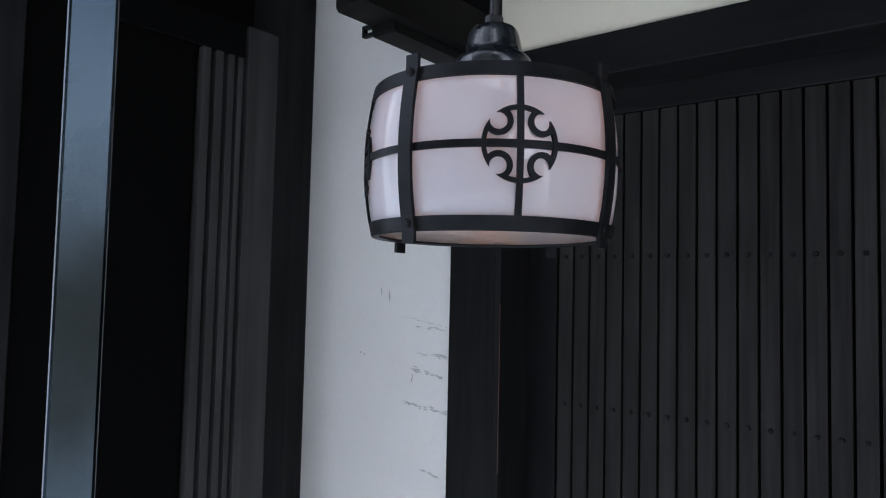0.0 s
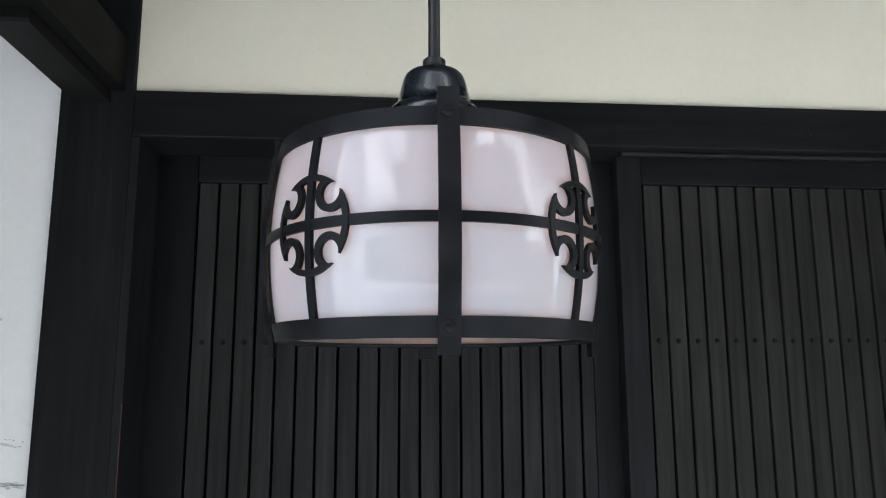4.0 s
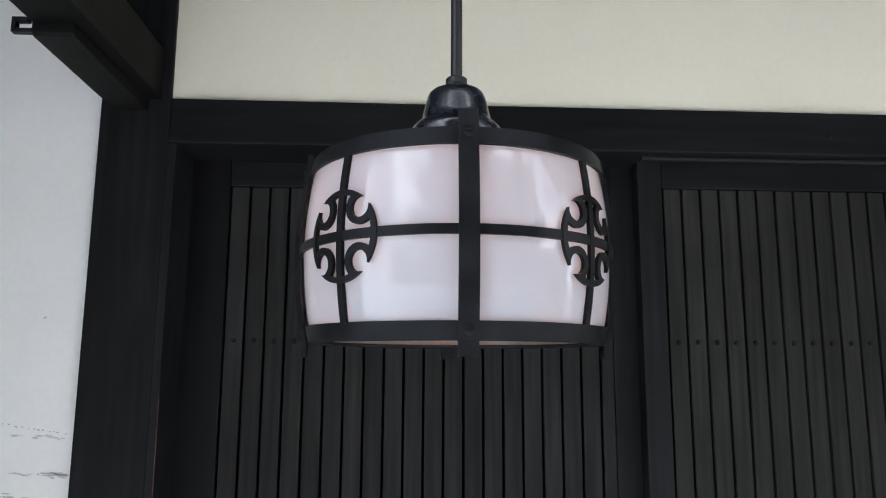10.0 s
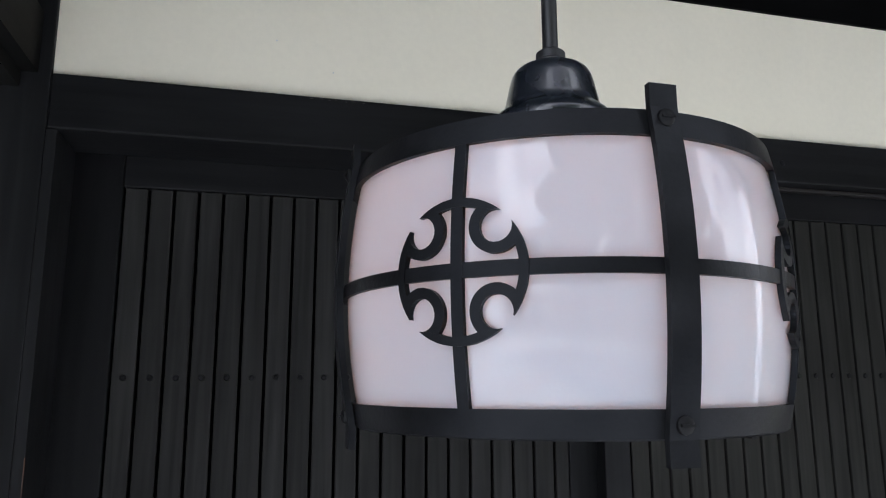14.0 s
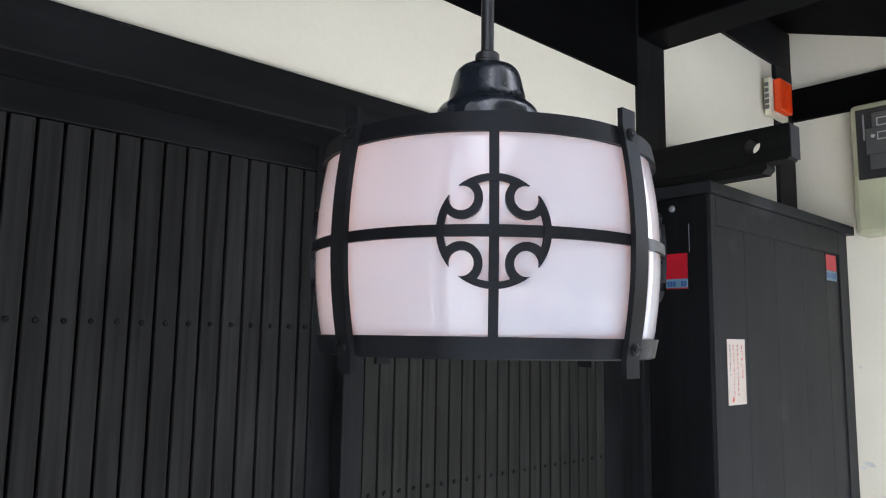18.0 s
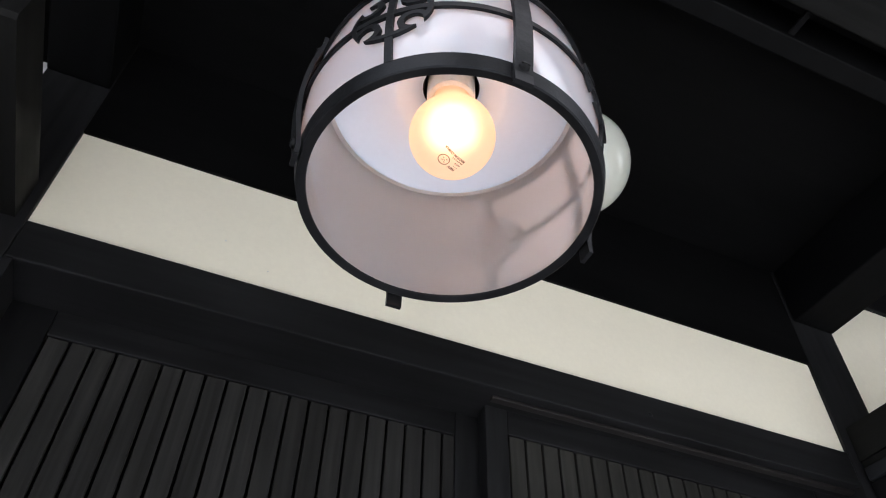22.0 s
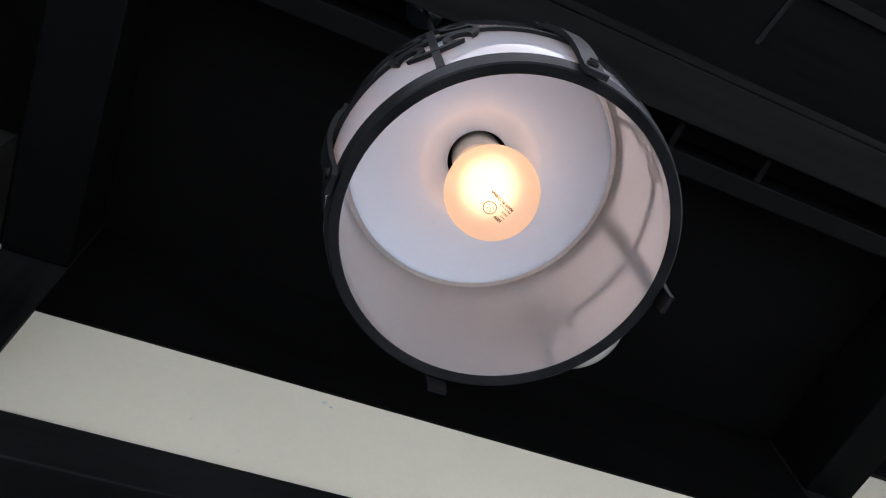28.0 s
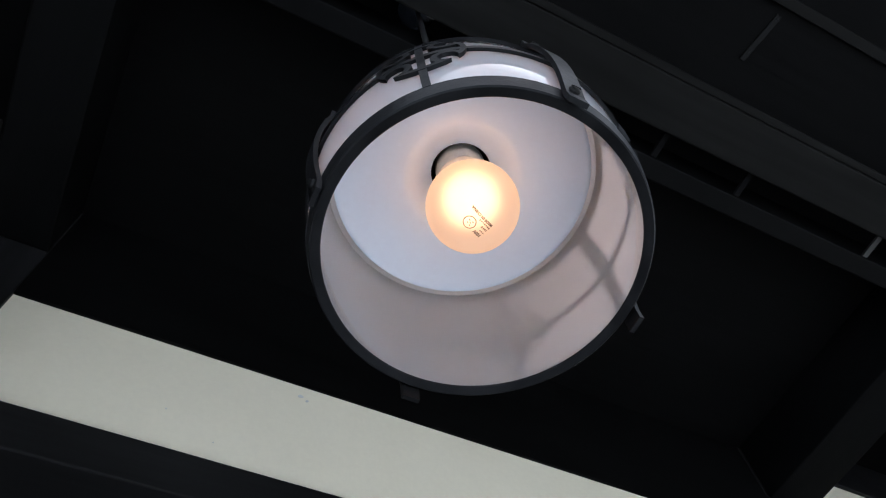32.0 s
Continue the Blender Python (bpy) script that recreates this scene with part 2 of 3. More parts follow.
BOX_WOOD = material("grey_black_board", (0.0165, 0.0178, 0.0198), 0.5, grain=(14, 14, 0.8, 0.16), mottle=(3, 0.3), bump=(0.0002, 1), spec=SPEC, vary=0.06, stains=(7, 0.60, (0.034, 0.036, 0.039)))
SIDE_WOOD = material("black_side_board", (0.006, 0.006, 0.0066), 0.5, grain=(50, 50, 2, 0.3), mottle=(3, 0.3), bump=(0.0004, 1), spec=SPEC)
LATTICE_WOOD = material("weathered_grey_slat", (0.040, 0.040, 0.040), 0.6, grain=(40, 40, 1.5, 0.25), mottle=(3, 0.3), bump=(0.0003, 1), spec=SPEC, vary=0.1)
RED = material("red_print", (0.48, 0.012, 0.024), 0.4)
BLUE = material("blue_print", (0.02, 0.08, 0.25), 0.4)
PALE = material("pale_print", (0.13, 0.25, 0.31), 0.4)
PAPER = material("paper", (0.58, 0.50, 0.44), 0.7)
INK_RED = material("red_ink", (0.65, 0.16, 0.12), 0.7)
INK = material("grey_ink", (0.12, 0.12, 0.12), 0.7)
CREAM = material("cream_plastic", (0.62, 0.58, 0.44), 0.45)
ORANGE = material("orange_plastic", (0.75, 0.06, 0.01), 0.2)
METER = material("meter_case", (0.42, 0.42, 0.28), 0.45)
METER_FACE = material("meter_face", (0.03, 0.03, 0.03), 0.15)
GREY = material("grey_plastic", (0.25, 0.25, 0.25), 0.4)
METER_GREY = material("register_grey", (0.06, 0.06, 0.058), 0.5)
PALE_GREY = material("pale_grey_plastic", (0.40, 0.40, 0.37), 0.5)
PAVING = material("pale_paving", (0.335, 0.39, 0.465), 0.8, mottle=(1.2, 0.2), bump=(0.002, 60))
COPPER = material("raw_wood_edge", (0.006, 0.0042, 0.0038), 0.6)
BULB_INK = material("brown_ink", (0.04, 0.018, 0.008), 0.6)


# ---- building helpers ----
BASE = {}


def thing(name, at, label, category, group="", kind=""):
    ob = new(name)
    ob.location = at
    BASE[ob] = Vector(at)
    return tagged(ob, label, category, group, kind)


def mesh_of(name, bm, mat, smooth=False):
    me = bpy.data.meshes.new(name)
    bmesh.ops.recalc_face_normals(bm, faces=bm.faces)
    bm.to_mesh(me)
    bm.free()
    me.materials.append(mat)
    if smooth:
        me.shade_smooth()
        me.set_sharp_from_angle(angle=radians(35))
    return me


def part(name, bm, mat, parent, label="", smooth=False):
    """Links a bmesh in world coordinates as one mesh under a thing or a part."""
    base = BASE[parent]
    bmesh.ops.translate(bm, verts=bm.verts, vec=-base)
    ob = new(name, mesh_of(name, bm, mat, smooth))
    ob.parent = parent
    BASE[ob] = base
    if label:
        ob["label"] = label
    return ob


def solo(name, bm, mat, label, category, kind="", smooth=False, group=""):
    """A top-level thing of one mesh, its origin at the middle of its foot."""
    lo = [min(v.co[n] for v in bm.verts) for n in range(3)]
    hi = [max(v.co[n] for v in bm.verts) for n in range(3)]
    at = Vector(((lo[0] + hi[0]) / 2, (lo[1] + hi[1]) / 2, lo[2]))
    bmesh.ops.translate(bm, verts=bm.verts, vec=-at)
    ob = new(name, mesh_of(name, bm, mat, smooth))
    ob.location = at
    BASE[ob] = at
    return tagged(ob, label, category, group, kind)


def box(x0, x1, y0, y1, z0, z1, bevel=0.0, bm=None):
    own = bmesh.new()
    made = bmesh.ops.create_cube(own, size=1.0)["verts"]
    for v in made:
        v.co = ((x0 + x1) / 2 + v.co.x * (x1 - x0), (y0 + y1) / 2 + v.co.y * (y1 - y0), (z0 + z1) / 2 + v.co.z * (z1 - z0))
    if bevel:
        bmesh.ops.bevel(own, geom=own.edges, offset=bevel, segments=2, affect="EDGES", profile=0.5)
    if bm is None:
        return own
    tmp = bpy.data.meshes.new("tmp")
    own.to_mesh(tmp)
    own.free()
    bm.from_mesh(tmp)
    bpy.data.meshes.remove(tmp)
    return bm


def lathe(profile, centre, steps=48, close=False, bm=None):
    """Turns (radius, height) pairs round a vertical axis."""
    bm = bm or bmesh.new()
    rings = []
    for r, z in profile:
        if r < 1e-6:
            rings.append([bm.verts.new((centre[0], centre[1], centre[2] + z))])
        else:
            rings.append([bm.verts.new((centre[0] + r * math.cos(2 * math.pi * k / steps), centre[1] + r * math.sin(2 * math.pi * k / steps), centre[2] + z)) for k in range(steps)])
    pairs = list(zip(rings, rings[1:])) + ([(rings[-1], rings[0])] if close else [])
    for p, q in pairs:
        for k in range(steps):
            k2 = (k + 1) % steps
            vs = [p[k % len(p)], p[k2 % len(p)], q[k2 % len(q)], q[k % len(q)]]
            vs = list(dict.fromkeys(vs))
            if len(vs) > 2:
                bm.faces.new(vs)
    return bm


def prism(outline, axis, lo, hi, bm=None):
    """Draws a flat outline out along an axis; outline is in the two other axes in order."""
    bm = bm or bmesh.new()

    def at(p, d):
        c = [p[0], p[1]]
        c.insert(axis, d)
        return c

    a = [bm.verts.new(at(p, lo)) for p in outline]
    b = [bm.verts.new(at(p, hi)) for p in outline]
    bm.faces.new(a)
    bm.faces.new(b[::-1])
    for k in range(len(a)):
        k2 = (k + 1) % len(a)
        bm.faces.new((a[k], b[k], b[k2], a[k2]))
    return bm


# ---- the wall with its doorway ----
W = 1.306          # face of the plaster
F = 1.298          # face of the timber frame
LINTEL, BEAM_TOP, STRIP_TOP, EAVE = 1.944, 2.019, 2.247, 2.54
L0, L1, R0, R1 = -0.910, -0.800, 0.795, 0.923

solo("ground", box(-60, 60, -60, 8, -0.3, 0, 0), PAVING, "pale stone paving in front of the house", "ground", "structure")
solo("wall_north", box(L1, R0, W, W + 0.14, BEAM_TOP - 0.004, STRIP_TOP + 0.02), PLASTER, "off-white plaster strip above the sliding doors", "wall", "structure")
solo("wall_west", box(-1.40, L0 + 0.004, W, W + 0.14, 0, 2.40), WHITE_PLASTER, "white plaster panel with dark scratches beside the doorway", "wall", "structure")
solo("wall_east", box(R1 - 0.004, 1.62, W, W + 0.14, 0, 2.535), PLASTER, "off-white plaster panel between dark posts", "wall", "structure")
solo("wall_side", box(1.75, 1.87, 0.48, W + 0.14, 0, 2.75), PLASTER, "white plaster side wall of the porch", "wall", "structure")
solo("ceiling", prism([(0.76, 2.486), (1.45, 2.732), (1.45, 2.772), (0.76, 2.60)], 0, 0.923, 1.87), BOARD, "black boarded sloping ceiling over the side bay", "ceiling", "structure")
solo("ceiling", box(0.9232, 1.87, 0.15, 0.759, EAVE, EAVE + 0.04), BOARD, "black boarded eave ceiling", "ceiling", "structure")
solo("beam", box(0.924, 1.748, F - 0.002, W + 0.13, 2.530, 2.672, 0.002), WOOD_ALONG, "black timber beam above the plaster panel", "beam")
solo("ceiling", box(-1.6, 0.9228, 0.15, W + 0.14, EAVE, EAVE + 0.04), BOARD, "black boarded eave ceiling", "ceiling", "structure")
solo("wall_upper", box(-7, 7, 1.45, 1.65, EAVE + 0.05, 6.4), PLASTER, "plastered upper storey of the house", "wall", "structure")
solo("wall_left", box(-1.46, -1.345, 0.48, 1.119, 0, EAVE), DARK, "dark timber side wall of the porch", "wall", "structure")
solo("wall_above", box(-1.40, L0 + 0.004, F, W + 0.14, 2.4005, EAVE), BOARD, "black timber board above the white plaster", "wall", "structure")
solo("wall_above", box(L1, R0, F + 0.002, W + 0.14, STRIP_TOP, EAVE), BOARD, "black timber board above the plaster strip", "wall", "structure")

for x0, x1 in ((L0, L1), (R0, R1)):
    solo("post", box(x0, x1, F, W + 0.15, 0, EAVE, 0.0015), WOOD_UP, "square black-stained timber door post", "post", group="porch posts")
solo("post", box(-1.41, -1.352, 1.12, W - 0.001, 0, EAVE, 0.004), WOOD_UP, "square black-stained timber post beside white plaster", "post", group="porch posts")
solo("post", box(1.612, 1.748, F - 0.004, W + 0.15, 0, 2.53, 0.004), WOOD_UP, "square black-stained timber corner post", "post", group="porch posts")
solo("lintel", box(L1, R0, F, W + 0.14, LINTEL, BEAM_TOP, 0.003), WOOD_ALONG, "black-stained timber lintel over the sliding doors", "beam")
solo("threshold", box(L1, R0, F, W + 0.14, 0, 0.05, 0.004), WOOD_ALONG, "worn dark timber threshold", "threshold")


def arm(x0, x1, y0, z0, z1, hole=None):
    """A bracket arm along y with an optional drilled hole (y, z, radius)."""
    outer = [(F, z0), (F, z1), (y0 + 0.004, z1), (y0, z1 - 0.004), (y0, z0 + 0.006), (y0 + 0.006, z0)]
    if not hole:
        return prism(outer, 0, x0, x1)
    rim = [(hole[0] + hole[2] * math.cos(a), hole[1] + hole[2] * math.sin(a)) for a in np.linspace(0, 2 * math.pi, 25)[:-1]]
    bm = bmesh.new()
    for x in (x0, x1):
        edges = []
        for ring in (outer, rim):
            vs = [bm.verts.new((x, *p)) for p in ring]
            edges += [bm.edges.new((vs[k], vs[(k + 1) % len(vs)])) for k in range(len(vs))]
        bmesh.ops.triangle_fill(bm, use_beauty=True, edges=edges)
    bm.verts.ensure_lookup_table()
    n, half = len(outer) + len(rim), len(outer)
    for lo, hi in ((0, half), (half, n)):
        for k in range(lo, hi):
            k2 = lo + (k - lo + 1) % (hi - lo)
            bm.faces.new((bm.verts[k], bm.verts[k2], bm.verts[n + k2], bm.verts[n + k]))
    return bm


left_arm = thing("bracket_arm", (-0.86, F, 2.0), "black timber bracket arm with an iron staple on the door post", "bracket", group="bracket arms")
part("arm", arm(-0.888, -0.815, 0.952, 2.017, 2.10), ARM_WOOD, left_arm)
part("corbel", prism([(F, 1.996), (F, 2.0165), (1.036, 2.0165), (1.036, 2.003), (1.041, 1.999)], 0, -0.887, -0.835), ARM_WOOD, left_arm)
staple = bmesh.new()
for x0, x1, z0, z1 in ((-0.9135, -0.9080, 2.0030, 2.0235), (-0.9079, -0.8935, 2.0175, 2.0235), (-0.9079, -0.8865, 2.0030, 2.0085)):
    box(x0, x1, 1.037, 1.047, z0, z1, 0.0008, staple)
part("staple", staple, IRON, left_arm, "bent iron staple")
right_arm = thing("bracket_arm", (0.86, F, 2.0), "black timber bracket arm with a drilled hole on the door post", "bracket", group="bracket arms")
part("arm", arm(0.82, 0.865, 0.952, 2.004, 2.082, (1.032, 2.045, 0.0172)), ARM_WOOD, right_arm)
part("corbel", prism([(F, 1.978), (F, 2.0035), (1.004, 2.0035), (1.004, 1.992), (1.014, 1.982)], 0, 0.825, 0.866), ARM_WOOD, right_arm)
part("end_plate", box(0.8185, 0.8665, 0.949, 0.9515, 2.008, 2.080, 0.001), PLATE, right_arm, "dark grey end face")
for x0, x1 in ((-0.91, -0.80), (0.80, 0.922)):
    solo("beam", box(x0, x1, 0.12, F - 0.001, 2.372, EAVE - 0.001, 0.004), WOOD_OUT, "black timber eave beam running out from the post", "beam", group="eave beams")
cross = thing("cross_beam", (0.1, 0.66, 2.38), "black timber cross beam of two members under the eave", "beam", group="eave beams")
for a0, a1 in ((-1.59, -0.911), (-0.799, 0.799), (0.923, 1.749)):
    part("member", box(a0, a1, 0.580, 0.666, 2.380, EAVE - 0.002, 0.003), WORN_BEAM, cross)
    part("bead", box(a0, a1, 0.566, 0.5795, 2.392, 2.404, 0.002), WORN_BEAM, cross)
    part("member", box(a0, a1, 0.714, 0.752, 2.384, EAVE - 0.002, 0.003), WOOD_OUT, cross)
for x, mat in ((-0.268, CLIP_TAN), (0.092, DARK), (0.276, DARK), (0.593, CLIP_PALE)):
    part("clip", box(x - 0.006, x + 0.006, 0.664, 0.716, 2.396, 2.402, 0.001), mat, cross)
solo("batten", box(-1.59, 1.74, 0.376, 0.396, EAVE - 0.012, EAVE - 0.0005, 0.002), WORN_BEAM, "thin black timber batten under the eave boards", "batten")
hanger = thing("gutter_hanger", (0.22, 0.46, EAVE - 0.007), "short grey metal gutter hanger under the eave boards", "hanger")
strip = box(-0.0055, 0.0055, -0.048, 0.048, -0.003, 0, 0.0006)
bmesh.ops.transform(strip, matrix=pose(0.2205, 0.459, EAVE - 0.0005, 0, 0, 10), verts=strip.verts)
part("strip", strip, HANGER, hanger)
for f in (-0.042, 0.030):
    bm = lathe([(0, -0.0012), (0.0018, -0.0010), (0.0024, 0), (0, 0)], (0.2205 - f * math.sin(radians(10)), 0.459 + f * math.cos(radians(10)), EAVE - 0.0036), 12)
    part("nail_head", bm, DARK_SCREW, hanger, "dark nail head", True)


# ---- sliding doors ----
def door(name, step, x0, x1, front, left_stile, first_gap, slat_top, right_stile, screw_z, label):
    d = thing(name, ((x0 + x1) / 2, front + 0.015, 0.05), label, "door", "sliding doors", "structure")
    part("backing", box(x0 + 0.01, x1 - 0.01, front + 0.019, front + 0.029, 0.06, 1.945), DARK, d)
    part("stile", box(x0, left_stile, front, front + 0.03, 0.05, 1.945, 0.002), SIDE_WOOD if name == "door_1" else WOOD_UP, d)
    part("stile", box(right_stile, x1, front, front + 0.03, 0.05, 1.945, 0.002), WOOD_UP, d)
    part("top_rail", box(left_stile, right_stile, front + 0.001, front + 0.03, slat_top, 1.945, 0.002), WOOD_ALONG, d)
    part("bottom_rail", box(left_stile, right_stile, front + 0.001, front + 0.03, 0.05, 0.17, 0.002), WOOD_ALONG, d)
    pitch, gap = step, 0.0046
    k = math.ceil((left_stile - first_gap - 0.012) / pitch)
    edges = []
    while first_gap + k * pitch < right_stile - 0.006:
        edges.append(first_gap + k * pitch)
        k += 1
    if edges[0] - left_stile > 0.012:
        edges.insert(0, left_stile - gap / 2)
    if right_stile - edges[-1] > 0.012:
        edges.append(right_stile + gap / 2)
    for a0, a1 in zip(edges, edges[1:]):
        s = part("slat", box(a0 + gap / 2, a1 - gap / 2, front + 0.004, front + 0.014, 0.17, slat_top - 0.001, 0.0012), SLAT if name == "door_1" else FADED_SLAT, d)
        for z in screw_z:
            c = (a0 + a1) / 2
            bm = bmesh.new()
            bmesh.ops.create_cone(bm, cap_ends=True, segments=10, radius1=0.0045, radius2=0.0034, depth=0.0022, matrix=Matrix.Translation((c, front + 0.003, z)) @ Matrix.Rotation(radians(90), 4, "X"))
            part("screw", bm, DARK_SCREW, s)
    return d


D1, D2 = 1.396, 1.353
door("door_1", 0.0338, L1 + 0.004, 0.006, D1, -0.722, -0.586, 1.8985, -0.056, (1.632, 1.350, 0.95, 0.5), "closed charcoal sliding door of narrow upright slats")
door("door_2", 0.0331, -0.018, R0 - 0.004, D2, 0.0245, 0.060, 1.897, 0.722, (1.632, 1.352, 0.95, 0.5), "closed faded charcoal sliding door of narrow slats, in the nearer track")
solo("door_jamb", box(L1 + 0.0002, -0.787, F + 0.0005, W + 0.10, 0.05, LINTEL - 0.001, 0.0006), WOOD_UP, "narrow black timber door jamb", "door jamb")
solo("head_track", box(-0.02, R0 - 0.001, F + 0.020, W + 0.026, 1.937, LINTEL - 0.001, 0.001), COPPER, "brown unpainted timber track over the sliding doors", "track")


# ---- the hanging lantern ----
C = Vector((-0.3768, 0.6812, 0))
BAR_TURN = 1.2     # the thin bars sit a little askew of the straps
MID = 1.670


def barrel(z):
    """Radius of the glass at a height."""
    u = (z - 1.669) / 0.0585
    return 0.1080 - (0.0060 if u > 0 else 0.0066) * u * u


def on_barrel(u, z, out):
    r = barrel(z) + out
    return (C.x + r * math.cos(u), C.y + r * math.sin(u), z)


lantern = thing("pendant_lantern", (C.x, C.y, 1.60), "barrel-shaped white opal glass pendant lantern with black iron straps", "lantern")
prof = [(barrel(z), z) for z in np.linspace(1.6082, 1.732, 17)]
prof += [(0.0985, 1.7342), (0.0950, 1.7358), (0.085, 1.7380), (0.060, 1.7420), (0.037, 1.7450), (0.0315, 1.749), (0.0265, 1.760)]
inner = [(0.0235, 1.760), (0.0280, 1.746), (0.034, 1.7405), (0.060, 1.7390), (0.085, 1.7368), (0.0935, 1.7352), (0.0958, 1.7338), (0.0968, 1.7318)] + [(barrel(z) - 0.0026, z) for z in np.linspace(1.7285, 1.6082, 17)]
shade = part("glass_shade", lathe(prof + inner, (C.x, C.y, 0), 96, True), OPAL, lantern, "white opal glass", True)
shade.data.materials.append(CLEAR)
for face in shade.data.polygons:
    if len(prof) <= face.index // 96 < len(prof + inner) - 1:
        face.material_index = 1


part("top_plate", lathe([(0.0972, 1.7318), (0.0965, 1.7314), (0.0935, 1.7312), (0.0900, 1.7313), (0.060, 1.7318), (0.046, 1.7324), (0.0415, 1.7336), (0.0345, 1.7390), (0.0275, 1.7450), (0.0232, 1.7474), (0.0232, 1.7484), (0.0280, 1.7462), (0.0350, 1.7402), (0.0420, 1.7350), (0.060, 1.7332), (0.0968, 1.7328)], (C.x, C.y, 0), 96, True), TOP_WHITE, lantern, "white enamelled top plate with a cupped hole", True)


def hoop(z0, z1, out, thick):
    zs = np.linspace(z0, z1, 4)
    return lathe([(barrel(z) + out + thick, z) for z in zs] + [(barrel(z) + out, z) for z in zs[::-1]], (C.x, C.y, 0), 96, True)


part("top_ring", hoop(1.7218, 1.7328, 0.0003, 0.0028), IRON, lantern, "black iron hoop", True)
zs = np.linspace(1.6074, 1.6180, 4)
part("bottom_ring", lathe([(barrel(z) + 0.0026, z) for z in zs] + [(barrel(z) + 0.0003, z) for z in zs[::-1]] + [(0.0968, 1.6096), (0.0964, 1.6086), (0.0968, 1.6078), (0.1022, 1.6066)], (C.x, C.y, 0), 96, True), IRON, lantern, "black iron hoop", True)
part("middle_band", hoop(1.6670, 1.6730, 0.0003, 0.0022), IRON, lantern, "thin black iron band", True)


def upright(u, half, z0, z1, out, thick, steps=16):
    bm = bmesh.new()
    rows = []
    for z in np.linspace(z0, z1, steps):
        zc = min(max(z, 1.609), 1.732)
        r = barrel(zc) + out
        t, o = Vector((-math.sin(u), math.cos(u), 0)), Vector((math.cos(u), math.sin(u), 0))
        mid = Vector((C.x, C.y, z))
        rows.append([bm.verts.new(mid + o * rr + t * hh) for rr, hh in ((r, -half), (r + thick, -half), (r + thick, half), (r, half))])
    for p, q in zip(rows, rows[1:]):
        for k in range(4):
            bm.faces.new((p[k], p[(k + 1) % 4], q[(k + 1) % 4], q[k]))
    bm.faces.new(rows[0][::-1])
    bm.faces.new(rows[-1])
    return bm


for k in range(4):
    u = radians(90 * k)
    strap = part("strap", upright(u, 0.0060, 1.5975, 1.7425, 0.0034, 0.0032), IRON, lantern, "black iron strap with two screws")
    for z in (1.7280, 1.6125):
        bm = lathe([(0, 0.0026), (0.0020, 0.0024), (0.0034, 0.0013), (0.0037, 0), (0, 0)], (0, 0, 0), 14)
        box(-0.0005, 0.0005, -0.0028, 0.0028, 0.0020, 0.0029, 0, bm)
        zc = min(max(z, 1.609), 1.732)
        bmesh.ops.transform(bm, matrix=Matrix.Translation((C.x, C.y, z)) @ Matrix.Rotation(u, 4, "Z") @ Matrix.Translation((barrel(zc) + 0.0065, 0, 0)) @ Matrix.Rotation(radians(90), 4, "Y"), verts=bm.verts)
        part("screw", bm, DARK_SCREW, strap, "black slotted screw", True)


def emblem(u0, size, out, thick):
    """A round wheel with four notches whose rims curl in."""
    def loop(r, notch):
        d, pts = 0.80, []
        phi = math.acos((r * r + d * d - notch * notch) / (2 * r * d))
        for q in range(4):
            mid = radians(45 + 90 * q)
            for s in np.linspace(mid - radians(90) + phi, mid - phi, 13):
                pts.append((r * math.cos(s), r * math.sin(s)))
            cx, cy = d * math.cos(mid), d * math.sin(mid)
            tip = pts[-1]
            b0 = math.atan2(tip[1] - cy, tip[0] - cx)
            rel = (b0 - mid + math.pi) % (2 * math.pi) - math.pi
            for s in np.linspace(rel, -2 * math.pi - rel, 20)[1:-1]:
                pts.append((cx + notch * math.cos(mid + s), cy + notch * math.sin(mid + s)))
        return pts
    big, small = loop(1.0, 0.225), loop(0.875, 0.375)
    bm = bmesh.new()

    def lay(p, o):
        z = MID + p[1] * size
        return bm.verts.new(on_barrel(u0 + p[0] * size / 0.1105, z, o))
    rings = [[lay(p, out) for p in big], [lay(p, out + thick) for p in big], [lay(p, out + thick) for p in small], [lay(p, out) for p in small]]
    for p, q in zip(rings, rings[1:] + rings[:1]):
        for k in range(len(p)):
            k2 = (k + 1) % len(p)
            bm.faces.new((p[k], p[k2], q[k2], q[k]))
    return bm


for k in range(4):
    u = radians(45 + 90 * k + BAR_TURN)
    part("upright_bar", upright(u, 0.0025, 1.6175, 1.7222, 0.0003, 0.0025), IRON, lantern, "thin black iron bar")
    part("emblem", emblem(u, 0.0289, 0.0006, 0.0026), IRON, lantern, "black iron wheel emblem with curled notches")

cap = part("cap", lathe([(0.0, 1.7610), (0.0270, 1.7610), (0.0322, 1.7475), (0.0332, 1.7458), (0.0340, 1.7470), (0.0340, 1.7600), (0.0338, 1.7625), (0.0328, 1.7650), (0.0305, 1.7676), (0.0282, 1.7692), (0.0268, 1.7706), (0.0258, 1.7720), (0.0251, 1.7755), (0.0242, 1.7795), (0.0233, 1.7835), (0.0225, 1.7870), (0.0216, 1.7900), (0.0203, 1.7925), (0.0184, 1.7944), (0.0150, 1.7956), (0.0100, 1.7962), (0.0, 1.7962)], (C.x, C.y, 0), 48), ENAMEL, lantern, "glossy black bell-shaped cap", True)
part("collar", lathe([(0, 1.7960), (0.0094, 1.7960), (0.0094, 1.7995), (0.0082, 1.8005), (0.0080, 1.8048), (0.0066, 1.8060), (0, 1.8060)], (C.x, C.y, 0), 24), RUBBER, lantern, "", True)
